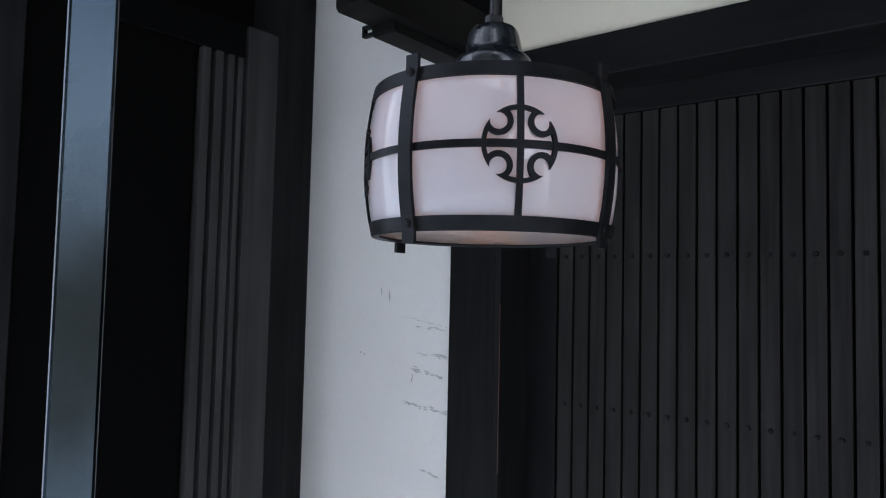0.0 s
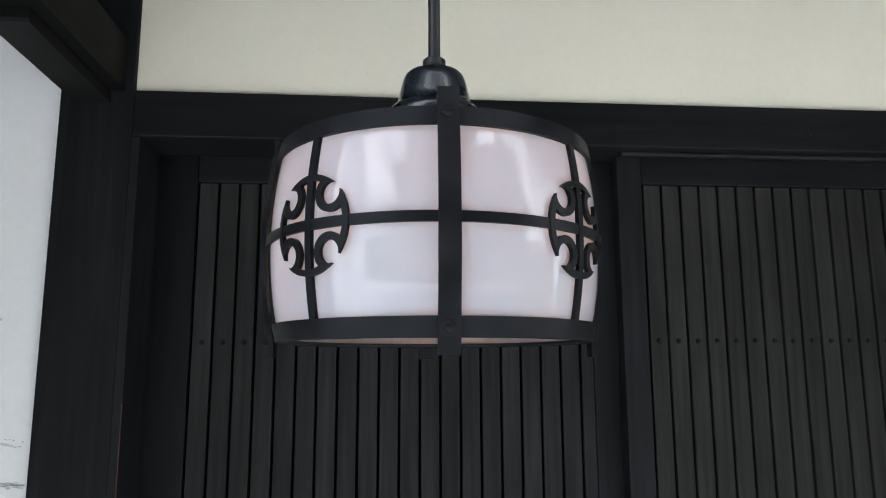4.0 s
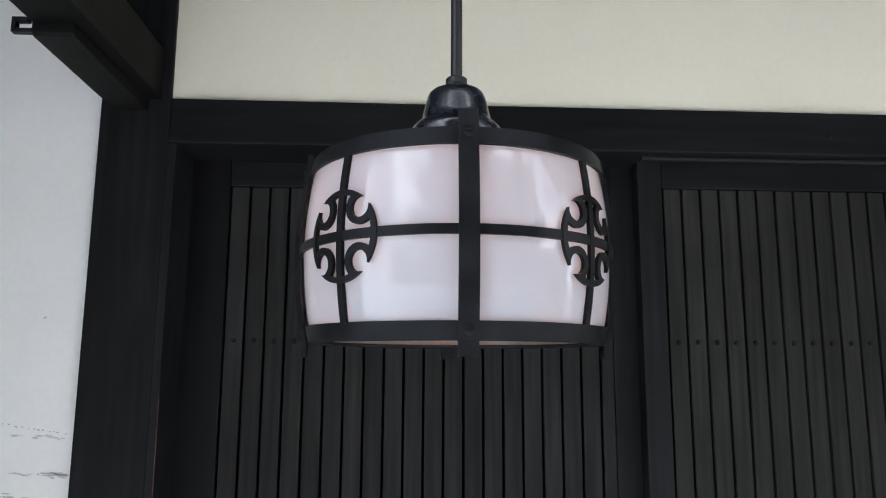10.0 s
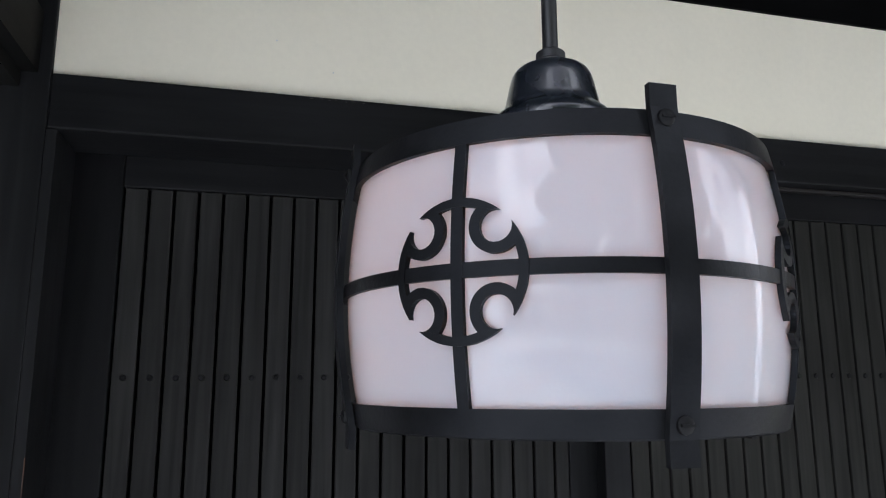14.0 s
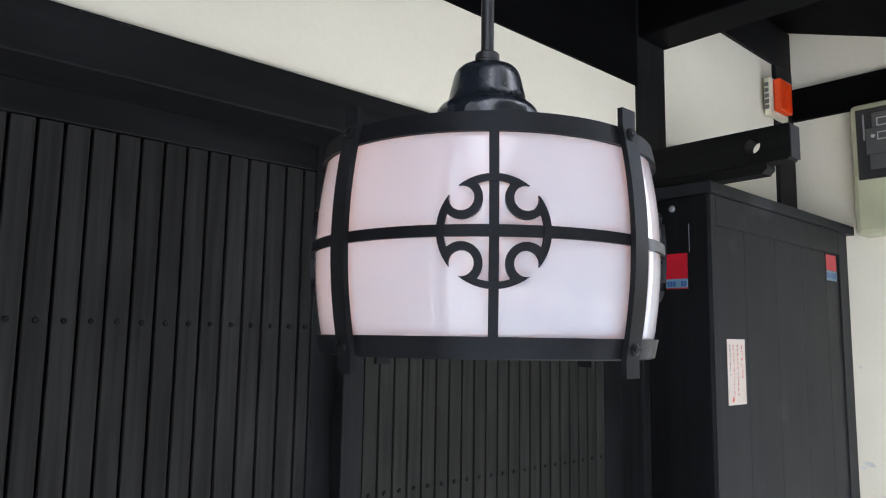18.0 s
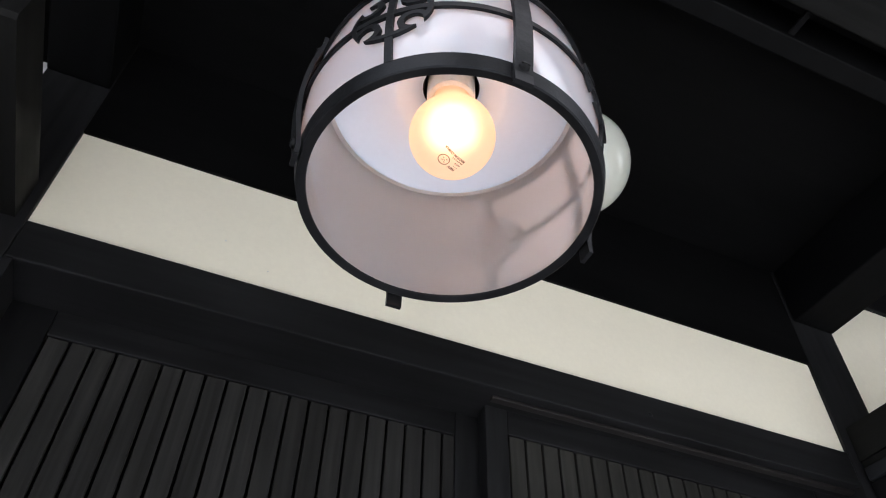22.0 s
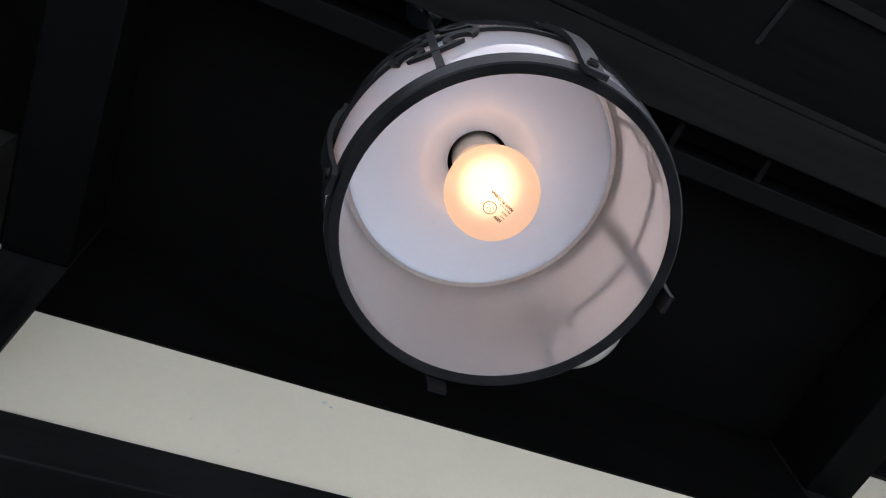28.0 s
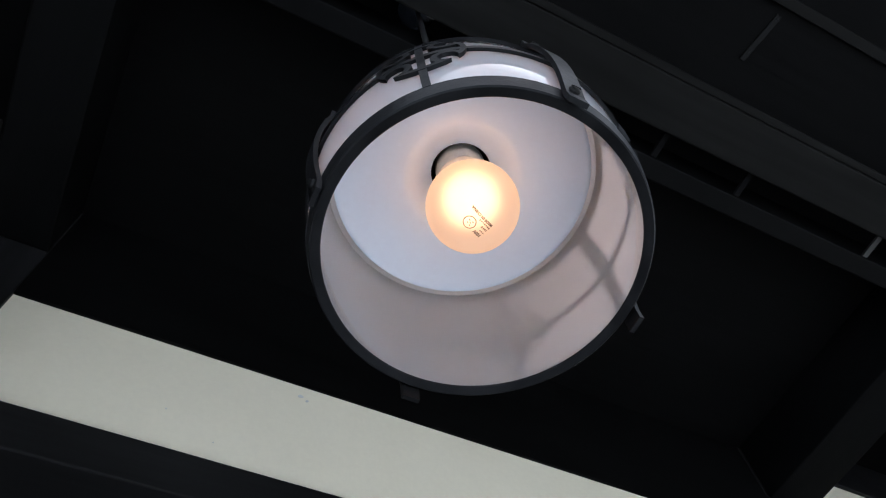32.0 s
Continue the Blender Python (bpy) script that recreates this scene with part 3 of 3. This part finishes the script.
part("cord", lathe([(0, 1.80), (0.0043, 1.80), (0.0043, EAVE - 0.02), (0, EAVE - 0.02)], (C.x, C.y, 0), 16), RUBBER, lantern, "black round cord", True)
part("ceiling_rose", lathe([(0, EAVE), (0.035, EAVE), (0.033, EAVE - 0.02), (0.012, EAVE - 0.03), (0, EAVE - 0.03)], (C.x, C.y, 0), 24), ENAMEL, lantern, "", True)
for turn in (149, 209, 59):
    u = radians(turn)
    bm = lathe([(0, 0.0035), (0.0038, 0.0035), (0.0044, 0.0028), (0.0045, -0.002), (0, -0.002)], (0, 0, 0), 18)
    box(-0.0006, 0.0006, -0.0040, 0.0040, 0.0034, 0.0038, 0, bm)
    bmesh.ops.transform(bm, matrix=Matrix.Translation((C.x, C.y, 1.7565)) @ Matrix.Rotation(u, 4, "Z") @ Matrix.Translation((0.0332, 0, 0)) @ Matrix.Rotation(radians(90), 4, "Y"), verts=bm.verts)
    part("screw", bm, DULL_STEEL, cap, "dull steel slotted screw", True)
part("hole_lining", lathe([(0, 1.7596), (0.0231, 1.7596), (0.0231, 1.7475), (0.0226, 1.7475), (0.0226, 1.7586), (0, 1.7586)], (C.x, C.y, 0), 32), DARK, lantern, "dark lining of the socket hole", True)
part("socket", lathe([(0, 1.760), (0.0195, 1.760), (0.0195, 1.729), (0.0165, 1.727), (0.0165, 1.740), (0, 1.740)], (C.x, C.y, 0), 32), CERAMIC, lantern, "white ceramic lamp socket", True)

bulb = thing("light_bulb", (C.x, C.y, 1.6405), "lit frosted incandescent light bulb in the socket", "light bulb")
BZ, BR = 1.6815, 0.0325
BX, BY = C.x + 0.0012, C.y - 0.0008
outline = [(0.0, BZ - BR)] + [(BR * math.sin(a), BZ - BR * math.cos(a)) for a in np.linspace(0.12, 2.3, 22)] + [(0.0185, BZ + 0.030), (0.0155, BZ + 0.042), (0.0145, BZ + 0.056)]
part("globe", lathe(outline, (BX, BY, 0), 48), FROST, bulb, "frosted glass", True)
part("filament", lathe([(0.0178 * math.sin(a), -0.0178 * math.cos(a)) for a in np.linspace(0, math.pi, 9)], (BX, BY, BZ + 0.011), 20), FILAMENT, bulb, "glowing filament", True)
part("screw_base", lathe([(0, BZ + 0.054), (0.0135, BZ + 0.054), (0.0135, BZ + 0.066), (0, BZ + 0.066)], (BX, BY, 0), 24), STEEL, bulb, "", True)


# ---- shutter box and fittings beyond the right post ----
sb = thing("shutter_box", (1.31, 1.22, 0.3), "grey-black wooden shutter box beside the doorway", "shutter box")
SB0, SB1, SBY = 0.822, 1.690, 1.138
part("lid", box(SB0 - 0.009, 1.742, SBY - 0.012, F - 0.006, 1.956, 1.984, 0.003), BOX_WOOD, sb)
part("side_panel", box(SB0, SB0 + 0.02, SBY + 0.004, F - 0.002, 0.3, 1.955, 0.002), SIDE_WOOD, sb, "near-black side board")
for k in range(5):
    a0 = SB0 + (SB1 - SB0) * k / 5
    part("board", box(a0 + 0.0004, a0 + (SB1 - SB0) / 5 - 0.0004, SBY, SBY + 0.015, 0.3, 1.955, 0.0007), BOX_WOOD, sb)
part("top_rail", box(SB0 + 0.026, SB1 - 0.070, SBY - 0.0045, SBY - 0.0002, 1.884, 1.955, 0.0015), BOX_WOOD, sb)
part("stile", box(SB0, SB0 + 0.026, SBY - 0.0045, SBY - 0.0002, 0.3, 1.955, 0.0015), BOX_WOOD, sb)
part("stile", box(SB1 - 0.070, SB1, SBY - 0.0045, SBY - 0.0002, 0.3, 1.955, 0.0015), BOX_WOOD, sb)
part("bottom", box(SB0, SB1, SBY + 0.016, F - 0.002, 0.3, 0.32), BOX_WOOD, sb)

bm = lathe([(0, 0.004), (0.003, 0.004), (0.0035, 0.0022), (0.0068, 0.0020), (0.0078, 0.0010), (0.0080, 0), (0, 0)], (0, 0, 0), 20)
bmesh.ops.transform(bm, matrix=Matrix.Translation((SB0, 1.229, 1.930)) @ Matrix.Rotation(radians(-90), 4, "Y"), verts=bm.verts)
part("screw", bm, STEEL, sb, "round steel screw and washer", True)
part("edge_strip", box(SB0 - 0.0012, SB0 - 0.0002, 1.1865, 1.1880, 1.824, 1.890), STEEL, sb, "thin bare metal strip")

sticker = thing("security_sticker", (0.821, 1.220, 1.739), "red and blue security sticker on the shutter box", "sticker")
part("red_field", box(0.8205, 0.8218, 1.193, 1.248, 1.763, 1.822), RED, sticker)
part("blue_field", box(0.8205, 0.8218, 1.193, 1.248, 1.7395, 1.7625), PALE, sticker)
sticker2 = thing("security_sticker", (1.562, SBY, 1.803), "small red and blue security sticker on the boards", "sticker")
part("red_field", box(1.523, 1.602, SBY - 0.0012, SBY - 0.0002, 1.833, 1.879), RED, sticker2)
part("blue_field", box(1.523, 1.602, SBY - 0.0012, SBY - 0.0002, 1.803, 1.8325), PALE, sticker2)
notice = thing("paper_notice", (0.933, SBY, 1.475), "white paper notice with red writing stuck on the boards", "notice")
part("sheet", box(0.888, 0.977, SBY - 0.0012, SBY - 0.0003, 1.475, 1.625), PAPER, notice)

alarm = thing("alarm_beacon", (1.60, 1.28, 2.326), "cream alarm box with an orange flasher on the post", "alarm")
part("case", box(1.514, 1.648, 1.272, F - 0.0045, 2.334, 2.455, 0.004), CREAM, alarm, "cream plastic case")
flasher = part("lens", box(1.532, 1.620, 1.247, 1.2715, 2.345, 2.450, 0.005), ORANGE, alarm, "orange plastic flasher")
for k in range(6):
    part("rib", box(1.5405 + k * 0.0135, 1.5440 + k * 0.0135, 1.2448, 1.2468, 2.352, 2.443, 0.0006), ORANGE, flasher)

meter = thing("electricity_meter", (1.72, 1.01, 1.945), "pale green electricity meter with a dark window on the side wall", "meter")
part("case", box(1.665, 1.749, 0.905, 1.100, 1.945, 2.352, 0.016), METER, meter, "pale green plastic case")
window = part("window", box(1.661, 1.668, 0.92, 1.081, 2.113, 2.332, 0.003), METER_FACE, meter, "dark glossy window")
part("mechanism", box(1.6585, 1.6608, 0.93, 1.054, 2.187, 2.267, 0.0008), METER_GREY, window, "dark grey register")
part("mechanism", box(1.6588, 1.6608, 0.93, 1.046, 2.140, 2.186, 0.0008), METER_GREY, window)
part("mechanism", box(1.6588, 1.6608, 0.93, 1.036, 2.268, 2.314, 0.0008), METER_GREY, window)
part("edge_strip", box(1.6585, 1.6608, 1.0565, 1.0610, 2.233, 2.314, 0.0005), GREY, window)
for z0, z1 in ((2.2715, 2.297), (2.229, 2.253)):
    display = bmesh.new()
    for y0, y1, za, zb in ((0.955, 1.023, z1 - 0.003, z1), (0.955, 1.023, z0, z0 + 0.003), (1.020, 1.023, z0 + 0.0031, z1 - 0.0031), (0.955, 0.958, z0 + 0.0031, z1 - 0.0031)):
        box(1.6572, 1.6584, y0, y1, za, zb, 0, display)
    part("display_frame", display, PALE_GREY, window, "pale rim of a counter")
knob = lathe([(0, 0.002), (0.0045, 0.002), (0.0058, 0.001), (0.006, 0), (0, 0)], (0, 0, 0), 16)
bmesh.ops.transform(knob, matrix=Matrix.Translation((1.6584, 1.0345, 2.243)) @ Matrix.Rotation(radians(-90), 4, "Y"), verts=knob.verts)
part("screw", knob, PALE_GREY, window, "pale round screw", True)
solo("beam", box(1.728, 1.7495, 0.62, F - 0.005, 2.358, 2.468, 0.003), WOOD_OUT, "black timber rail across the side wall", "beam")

globe_lamp = thing("globe_lamp", (-0.03, 0.977, 2.092), "unlit white glass globe lamp under the eave", "lamp")
part("globe", lathe([(0, -0.091)] + [(0.091 * math.sin(a), -0.091 * math.cos(a)) for a in np.linspace(0.1, 2.7, 24)], (-0.03, 0.977, 2.183), 48), GLOBE, globe_lamp, "white opal globe", True)
part("stem", lathe([(0, 2.262), (0.044, 2.262), (0.044, 2.29), (0.02, 2.30), (0.012, EAVE), (0, EAVE)], (-0.03, 0.977, 0), 24), ENAMEL, globe_lamp, "", True)

pipe = thing("rain_pipe", (-0.8115, 0.5275, 0), "square grey metal rain pipe standing before the side wall", "rain pipe")
duct = box(-0.023, 0.023, -0.025, 0.025, 0, EAVE - 0.002, 0.004)
bmesh.ops.transform(duct, matrix=pose(-0.8115, 0.5275, 0, 0, 0, -22), verts=duct.verts)
part("pipe", duct, PIPE, pipe)
for z in (0.35, 1.15, 2.25):
    clip = box(-0.0245, 0.0245, -0.0265, 0.0265, z, z + 0.02, 0.002)
    bmesh.ops.transform(clip, matrix=pose(-0.8115, 0.5275, 0, 0, 0, -22), verts=clip.verts)
    part("clamp", clip, PIPE, pipe)

lattice = thing("lattice_panel", (-1.28, 1.02, 0), "black timber lattice panel of upright slats on the side wall", "lattice")
part("stile", box(-1.29, -1.25, 1.042, 1.117, 0, 2.10, 0.002), LATTICE_WOOD, lattice)
part("stile", box(-1.29, -1.25, 0.55, 0.62, 0, 2.10, 0.002), WOOD_UP, lattice)
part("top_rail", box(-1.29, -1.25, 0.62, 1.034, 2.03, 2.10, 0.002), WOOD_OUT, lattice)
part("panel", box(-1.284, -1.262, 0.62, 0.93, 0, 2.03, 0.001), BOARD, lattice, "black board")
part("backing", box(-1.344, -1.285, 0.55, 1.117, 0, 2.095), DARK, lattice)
for y0, y1 in ((0.939, 0.957), (0.968, 0.986), (0.996, 1.011), (1.020, 1.032)):
    part("slat", box(-1.275, -1.253, y0, y1, 0, 2.03, 0.001), LATTICE_WOOD, lattice)


# ---- across the lane, behind the camera, mirrored in the glass ----
LEAF = material("green_leaf", (0.045, 0.08, 0.02), 0.6, mottle=(3, 0.4))
BARK = material("brown_bark", (0.09, 0.07, 0.05), 0.9, mottle=(5, 0.3), bump=(0.01, 30))
rng = random.Random(21)


def limb(points, radii, bm, sides=8):
    rings = []
    for p, r in zip(points, radii):
        rings.append([bm.verts.new(Vector(p) + Vector((r * math.cos(2 * math.pi * k / sides), r * math.sin(2 * math.pi * k / sides), 0))) for k in range(sides)])
    for p, q in zip(rings, rings[1:]):
        for k in range(sides):
            bm.faces.new((p[k], p[(k + 1) % sides], q[(k + 1) % sides], q[k]))
    bm.faces.new(rings[-1])
    return bm


def street_tree(x, y, height, spread, label):
    """A broad-leaved tree: trunk, fifteen limbs and a dense crown of single leaves."""
    tree = thing("tree", (x, y, 0), label, "tree", group="trees across the lane")
    fork, top = 0.2 * height, 0.86 * height
    part("trunk", limb([(x, y, 0), (x - 0.02, y - 0.02, 0.5 * fork), (x + 0.1, y, fork), (x + 0.05, y - 0.1, top)], (0.26, 0.2, 0.16, 0.05), bmesh.new(), 12), BARK, tree)
    clumps = []
    for k in range(15):
        turn, f = k * 2.4 + rng.uniform(-0.3, 0.3), k / 14
        lift = fork + (top - fork) * 0.8 * f
        reach = spread * rng.uniform(0.75, 1.0) * math.sqrt(1 - 0.75 * f * f)
        tip = Vector((x + reach * math.cos(turn), y + reach * math.sin(turn), lift + 0.16 * height * (1 - 0.4 * f)))
        mid = Vector((x + 0.5 * reach * math.cos(turn), y + 0.5 * reach * math.sin(turn), lift + 0.07 * height))
        part("limb", limb([(x + 0.07, y, lift), mid, tip], (0.08, 0.055, 0.02), bmesh.new()), BARK, tree)
        clumps += [mid.lerp(tip, g) for g in (0.0, 0.35, 0.7, 1.0)]
    clumps.append(Vector((x, y, top)))
    crown = bmesh.new()
    size = 0.24 * spread
    for c0 in clumps:
        for _ in range(260):
            out = Vector((rng.gauss(0, 1), rng.gauss(0, 1), rng.gauss(0, 1))).normalized() * size * rng.random() ** 0.4
            a, b = Vector((rng.gauss(0, 1), rng.gauss(0, 1), rng.gauss(0, 1))).normalized(), Vector((rng.gauss(0, 1), rng.gauss(0, 1), rng.gauss(0, 1))).normalized()
            n = rng.uniform(0.11, 0.2)
            crown.faces.new([crown.verts.new(c0 + out + v) for v in (a * n, b * n * 0.5, -a * n, -b * n * 0.5)])
    part("crown", crown, LEAF, tree, "dense green leaves")


street_tree(-2.6, -7.2, 8.8, 2.8, "leafy green street tree across the lane")
street_tree(1.7, -7.0, 10.6, 3.5, "tall broad leafy green tree across the lane")
street_tree(6.3, -6.5, 8.8, 3.0, "leafy green street tree beside a taller one")
solo("wall_opposite", box(-14, 14, -11.2, -11, 0, 3.4), BARK, "brown weathered timber wall across the lane", "wall", "structure")


FENCE = material("brown_fence_board", (0.36, 0.30, 0.22), 0.8, grain=(30, 30, 1.5, 0.3), mottle=(3, 0.3), vary=0.15)
fence = thing("board_fence", (4.6, -1.9, 0), "brown timber board fence along the lane", "fence")
for k in range(14):
    part("board", box(4.6, 4.625, -3.6 + 0.25 * k, -3.6 + 0.25 * k + 0.242, 0.04, 2.3, 0.002), FENCE, fence)
for z in (0.35, 1.95):
    part("rail", box(4.626, 4.67, -3.6, -0.11, z, z + 0.07, 0.002), FENCE, fence)
for y in (-3.55, -1.85, -0.16):
    part("post", box(4.671, 4.76, y - 0.045, y + 0.045, 0, 2.25, 0.003), FENCE, fence)
board = thing("signboard", (-7.4, -10.9, 2.17), "plain white signboard on the wall across the lane", "signboard")
part("panel", box(-9.1, -5.75, -10.95, -10.9, 2.17, 2.88, 0.01), WHITE_PLASTER, board)
part("frame", box(-9.15, -5.70, -10.999, -10.951, 2.12, 2.93, 0.01), DULL_STEEL, board, "grey metal backing frame")


# ---- prints, marks and small wear ----
def marks(name, spots, mat, parent, axis=1, face=W, seed=1):
    """Thin flat flecks lying on a wall face; spots: (along, up, half length, half height, lean)."""
    rng = random.Random(seed)
    bm = bmesh.new()
    for a, z, ha, hz, lean in spots:
        n = 9
        ring = []
        for k in range(n):
            t = 2 * math.pi * k / n
            r = 0.65 + 0.5 * rng.random()
            p, q = ha * r * math.cos(t), hz * r * math.sin(t)
            ring.append((a + p * math.cos(lean) - q * math.sin(lean), z + p * math.sin(lean) + q * math.cos(lean)))
        prism(ring, axis, face - 0.0006, face + 0.0004, bm)
    return part(name, bm, mat, parent)


SCUFF = material("grey_scuff", (0.46, 0.46, 0.45), 0.9, mottle=(40, 0.3))
SMEAR = material("pale_smear", (0.58, 0.585, 0.57), 0.9, mottle=(30, 0.15))
SIDE_SMUDGE = material("faint_smudge", (0.66, 0.64, 0.57), 0.9, mottle=(30, 0.1))
CHIP = material("bare_chip", (0.06, 0.055, 0.05), 0.8)
west = bpy.data.objects["wall_west"]
rng = random.Random(7)
dots = [(-1.04 + 0.114 * k / 15 + rng.uniform(-0.003, 0.003), 1.505 - 0.017 * k / 15 + rng.uniform(-0.0012, 0.0012), rng.uniform(0.0008, 0.0022), rng.uniform(0.0006, 0.0015), -0.15) for k in range(16)]
dots += [(-1.012, 1.375, 0.0007, 0.011, -0.16), (-1.166, 1.420, 0.003, 0.0012, -0.2), (-1.154, 1.417, 0.003, 0.0014, -0.3), (-0.97, 1.662, 0.0028, 0.0016, 0.6)]
dots += [(-0.945 + 0.006 * k + rng.uniform(-0.003, 0.003), 1.430 - 0.0010 * k + rng.uniform(-0.002, 0.002), 0.004, 0.0009, -0.12) for k in range(5)]
marks("scuff_marks", dots, SCUFF, west)
smears = []
for x0, z0, x1, z1, spread, count in ((-1.000, 1.486, -0.924, 1.480, 0.003, 14), (-1.000, 1.429, -0.922, 1.426, 0.004, 22), (-1.015, 1.396, -0.928, 1.385, 0.005, 26), (-1.033, 1.325, -0.918, 1.3155, 0.006, 34), (-0.985, 1.194, -0.93, 1.183, 0.003, 8)):
    for k in range(count):
        f = rng.random()
        smears.append((x0 + (x1 - x0) * f, z0 + (z1 - z0) * f + rng.gauss(0, 0.5) * spread, rng.uniform(0.002, 0.009), rng.uniform(0.0004, 0.0016), -0.12))
smears += [(-1.106, 1.558, 0.0016, 0.010, 0), (-1.082, 1.546, 0.0020, 0.012, 0.1)]
marks("pale_smears", smears, SMEAR, west, seed=3)
north = bpy.data.objects["wall_north"]
marks("smudge", [(-0.322, 2.222, 0.006, 0.004, 0.2), (-0.31, 2.214, 0.004, 0.0025, 0.5), (-0.52, 2.10, 0.0016, 0.0012, 0), (-0.44, 2.06, 0.0012, 0.0012, 0)], SMEAR, north, seed=4)
marks("smudge", [(1.132, 1.548, 0.006, 0.004, 0.3), (1.124, 1.258, 0.020, 0.010, 0.2), (1.140, 1.246, 0.012, 0.005, 0.1)], SIDE_SMUDGE, bpy.data.objects["wall_side"], axis=0, face=1.75, seed=9)
lintel = bpy.data.objects["lintel"]
marks("paint_chips", [(-0.47 + 0.012 * k + rng.uniform(-0.004, 0.004), 2.0165 + rng.uniform(-0.002, 0.0005), rng.uniform(0.001, 0.004), 0.0007, 0) for k in range(7)], CHIP, lintel, face=F, seed=5)
bm = lathe([(0, 0.002), (0.004, 0.0014), (0.005, 0), (0, 0)], (0, 0, 0), 14)
bmesh.ops.transform(bm, matrix=Matrix.Translation((0.296, F, 1.977)) @ Matrix.Rotation(radians(90), 4, "X"), verts=bm.verts)
part("nail_head", bm, IRON, lintel, smooth=True)

jamb = bpy.data.objects["door_jamb"]
RUST = material("raw_wood_corner", (0.085, 0.04, 0.028), 0.7, mottle=(25, 0.6))
part("worn_corner", box(-0.7877, -0.7866, F - 0.0002, F + 0.002, 1.22, 1.54, 0.0003), RUST, jamb, "worn reddish corner")

# sticker print, drawn as plain shapes
for y in (1.199, 1.2065, 1.2265, 1.234, 1.2415):
    part("print_bar", box(0.8200, 0.8206, y - 0.0028, y + 0.0028, 1.745, 1.757), BLUE, sticker)
part("border", box(0.8201, 0.8206, 1.193, 1.248, 1.7395, 1.742), RED, sticker)
for k, x in enumerate((1.530, 1.542, 1.562, 1.576, 1.590)):
    part("print_bar", box(x - 0.004, x + 0.004, SBY - 0.0016, SBY - 0.0011, 1.810, 1.826), BLUE, sticker2)
# writing on the notice, as small strokes that cannot be read
rng = random.Random(11)
for x, big, low, mat in ((0.960, 0.0062, 1.530, INK_RED), (0.938, 0.0040, 1.495, INK_RED), (0.918, 0.0032, 1.500, INK_RED), (0.900, 0.0028, 1.545, INK)):
    z = 1.612
    while z > low:
        word = bmesh.new()
        for k in range(4):
            px, pz = x + rng.uniform(-0.7, 0.7) * big, z - rng.uniform(0.1, 1.5) * big
            if rng.random() < 0.55:
                box(px - 0.55 * big, px + 0.55 * big, SBY - 0.0017, SBY - 0.0011, pz - 0.0005, pz + 0.0005, 0, word)
            else:
                box(px - 0.0005, px + 0.0005, SBY - 0.0017, SBY - 0.0011, pz - 0.6 * big, pz + 0.4 * big, 0, word)
        part("writing", word, mat, notice)
        z -= big * rng.uniform(2.0, 2.9)
part("seal", prism([(0.905, 1.486), (0.912, 1.480), (0.918, 1.487), (0.912, 1.495)], 1, SBY - 0.0017, SBY - 0.0011), INK_RED, notice, "red seal")
# alarm lettering as bars
for k in range(5):
    part("print_bar", box(1.5130, 1.5139, 1.2770, 1.2900, 2.351 + k * 0.0185, 2.364 + k * 0.0185), INK, alarm)
# bulb print: legible words lettered, the rest as bars
B0 = Vector((BX, BY, BZ))
RUN, DOWN = Vector((-0.926, -0.377, 0)), Vector((0.377, -0.926, 0))


def on_bulb(a, b):
    """A spot on the underside of the bulb, a along the lines of print and b across them."""
    p = Vector((0.137, 0.179, 0)) + RUN * a + DOWN * b
    return B0 + Vector((p.x, p.y, -math.sqrt(max(1 - p.x * p.x - p.y * p.y, 0)))) * (BR + 0.0003)


def lettering(words, size, a, b, bm):
    """Adds a line of the built-in font, wrapped on the bulb."""
    curve = bpy.data.curves.new("line", "FONT")
    curve.body, curve.size, curve.resolution_u = words, size, 2
    curve.offset = 0.05 * size
    ob = new("line", curve)
    flat = ob.to_mesh()
    vs = [bm.verts.new(on_bulb(a + v.co.x, b - v.co.y)) for v in flat.vertices]
    for p in flat.polygons:
        bm.faces.new([vs[k] for k in p.vertices])
    ob.to_mesh_clear()
    bpy.data.objects.remove(ob)
    bpy.data.curves.remove(curve)


rng = random.Random(5)
ink = bmesh.new()
lettering("100V", 0.095, 0.0, 0.03, ink)
lettering("MADE IN CHINA", 0.078, 0.0, 0.335, ink)
for row, length, high in ((0, 0.13, 0.040), (1, 0.17, 0.048), (2, 0.30, 0.044)):
    b0 = 0.062 + row * 0.078
    a = rng.uniform(0.0, 0.012)
    while a < length:
        ln = rng.uniform(0.016, 0.028)
        dip = rng.uniform(0.0, 0.014)
        ink.faces.new([ink.verts.new(on_bulb(p, q)) for p, q in ((a, b0 + dip), (a + ln, b0 + dip), (a + ln, b0 + high), (a, b0 + high - dip))])
        a += ln + rng.uniform(0.016, 0.026)
for k in range(28):
    t0, t1 = 2 * math.pi * k / 28, 2 * math.pi * (k + 1) / 28
    ink.faces.new([ink.verts.new(on_bulb(0.385 + r * math.cos(t), 0.055 + r * math.sin(t))) for r, t in ((0.117, t0), (0.117, t1), (0.135, t1), (0.135, t0))])
for da, db in ((-0.055, -0.045), (-0.02, 0.0), (0.02, -0.03), (0.03, 0.035), (-0.05, 0.045)):
    ink.faces.new([ink.verts.new(on_bulb(0.375 + da + p, 0.045 + db + q)) for p, q in ((0, 0), (0.036, 0.008), (0.034, 0.024), (0, 0.018))])
part("print", ink, BULB_INK, bulb, "small brown maker's print")
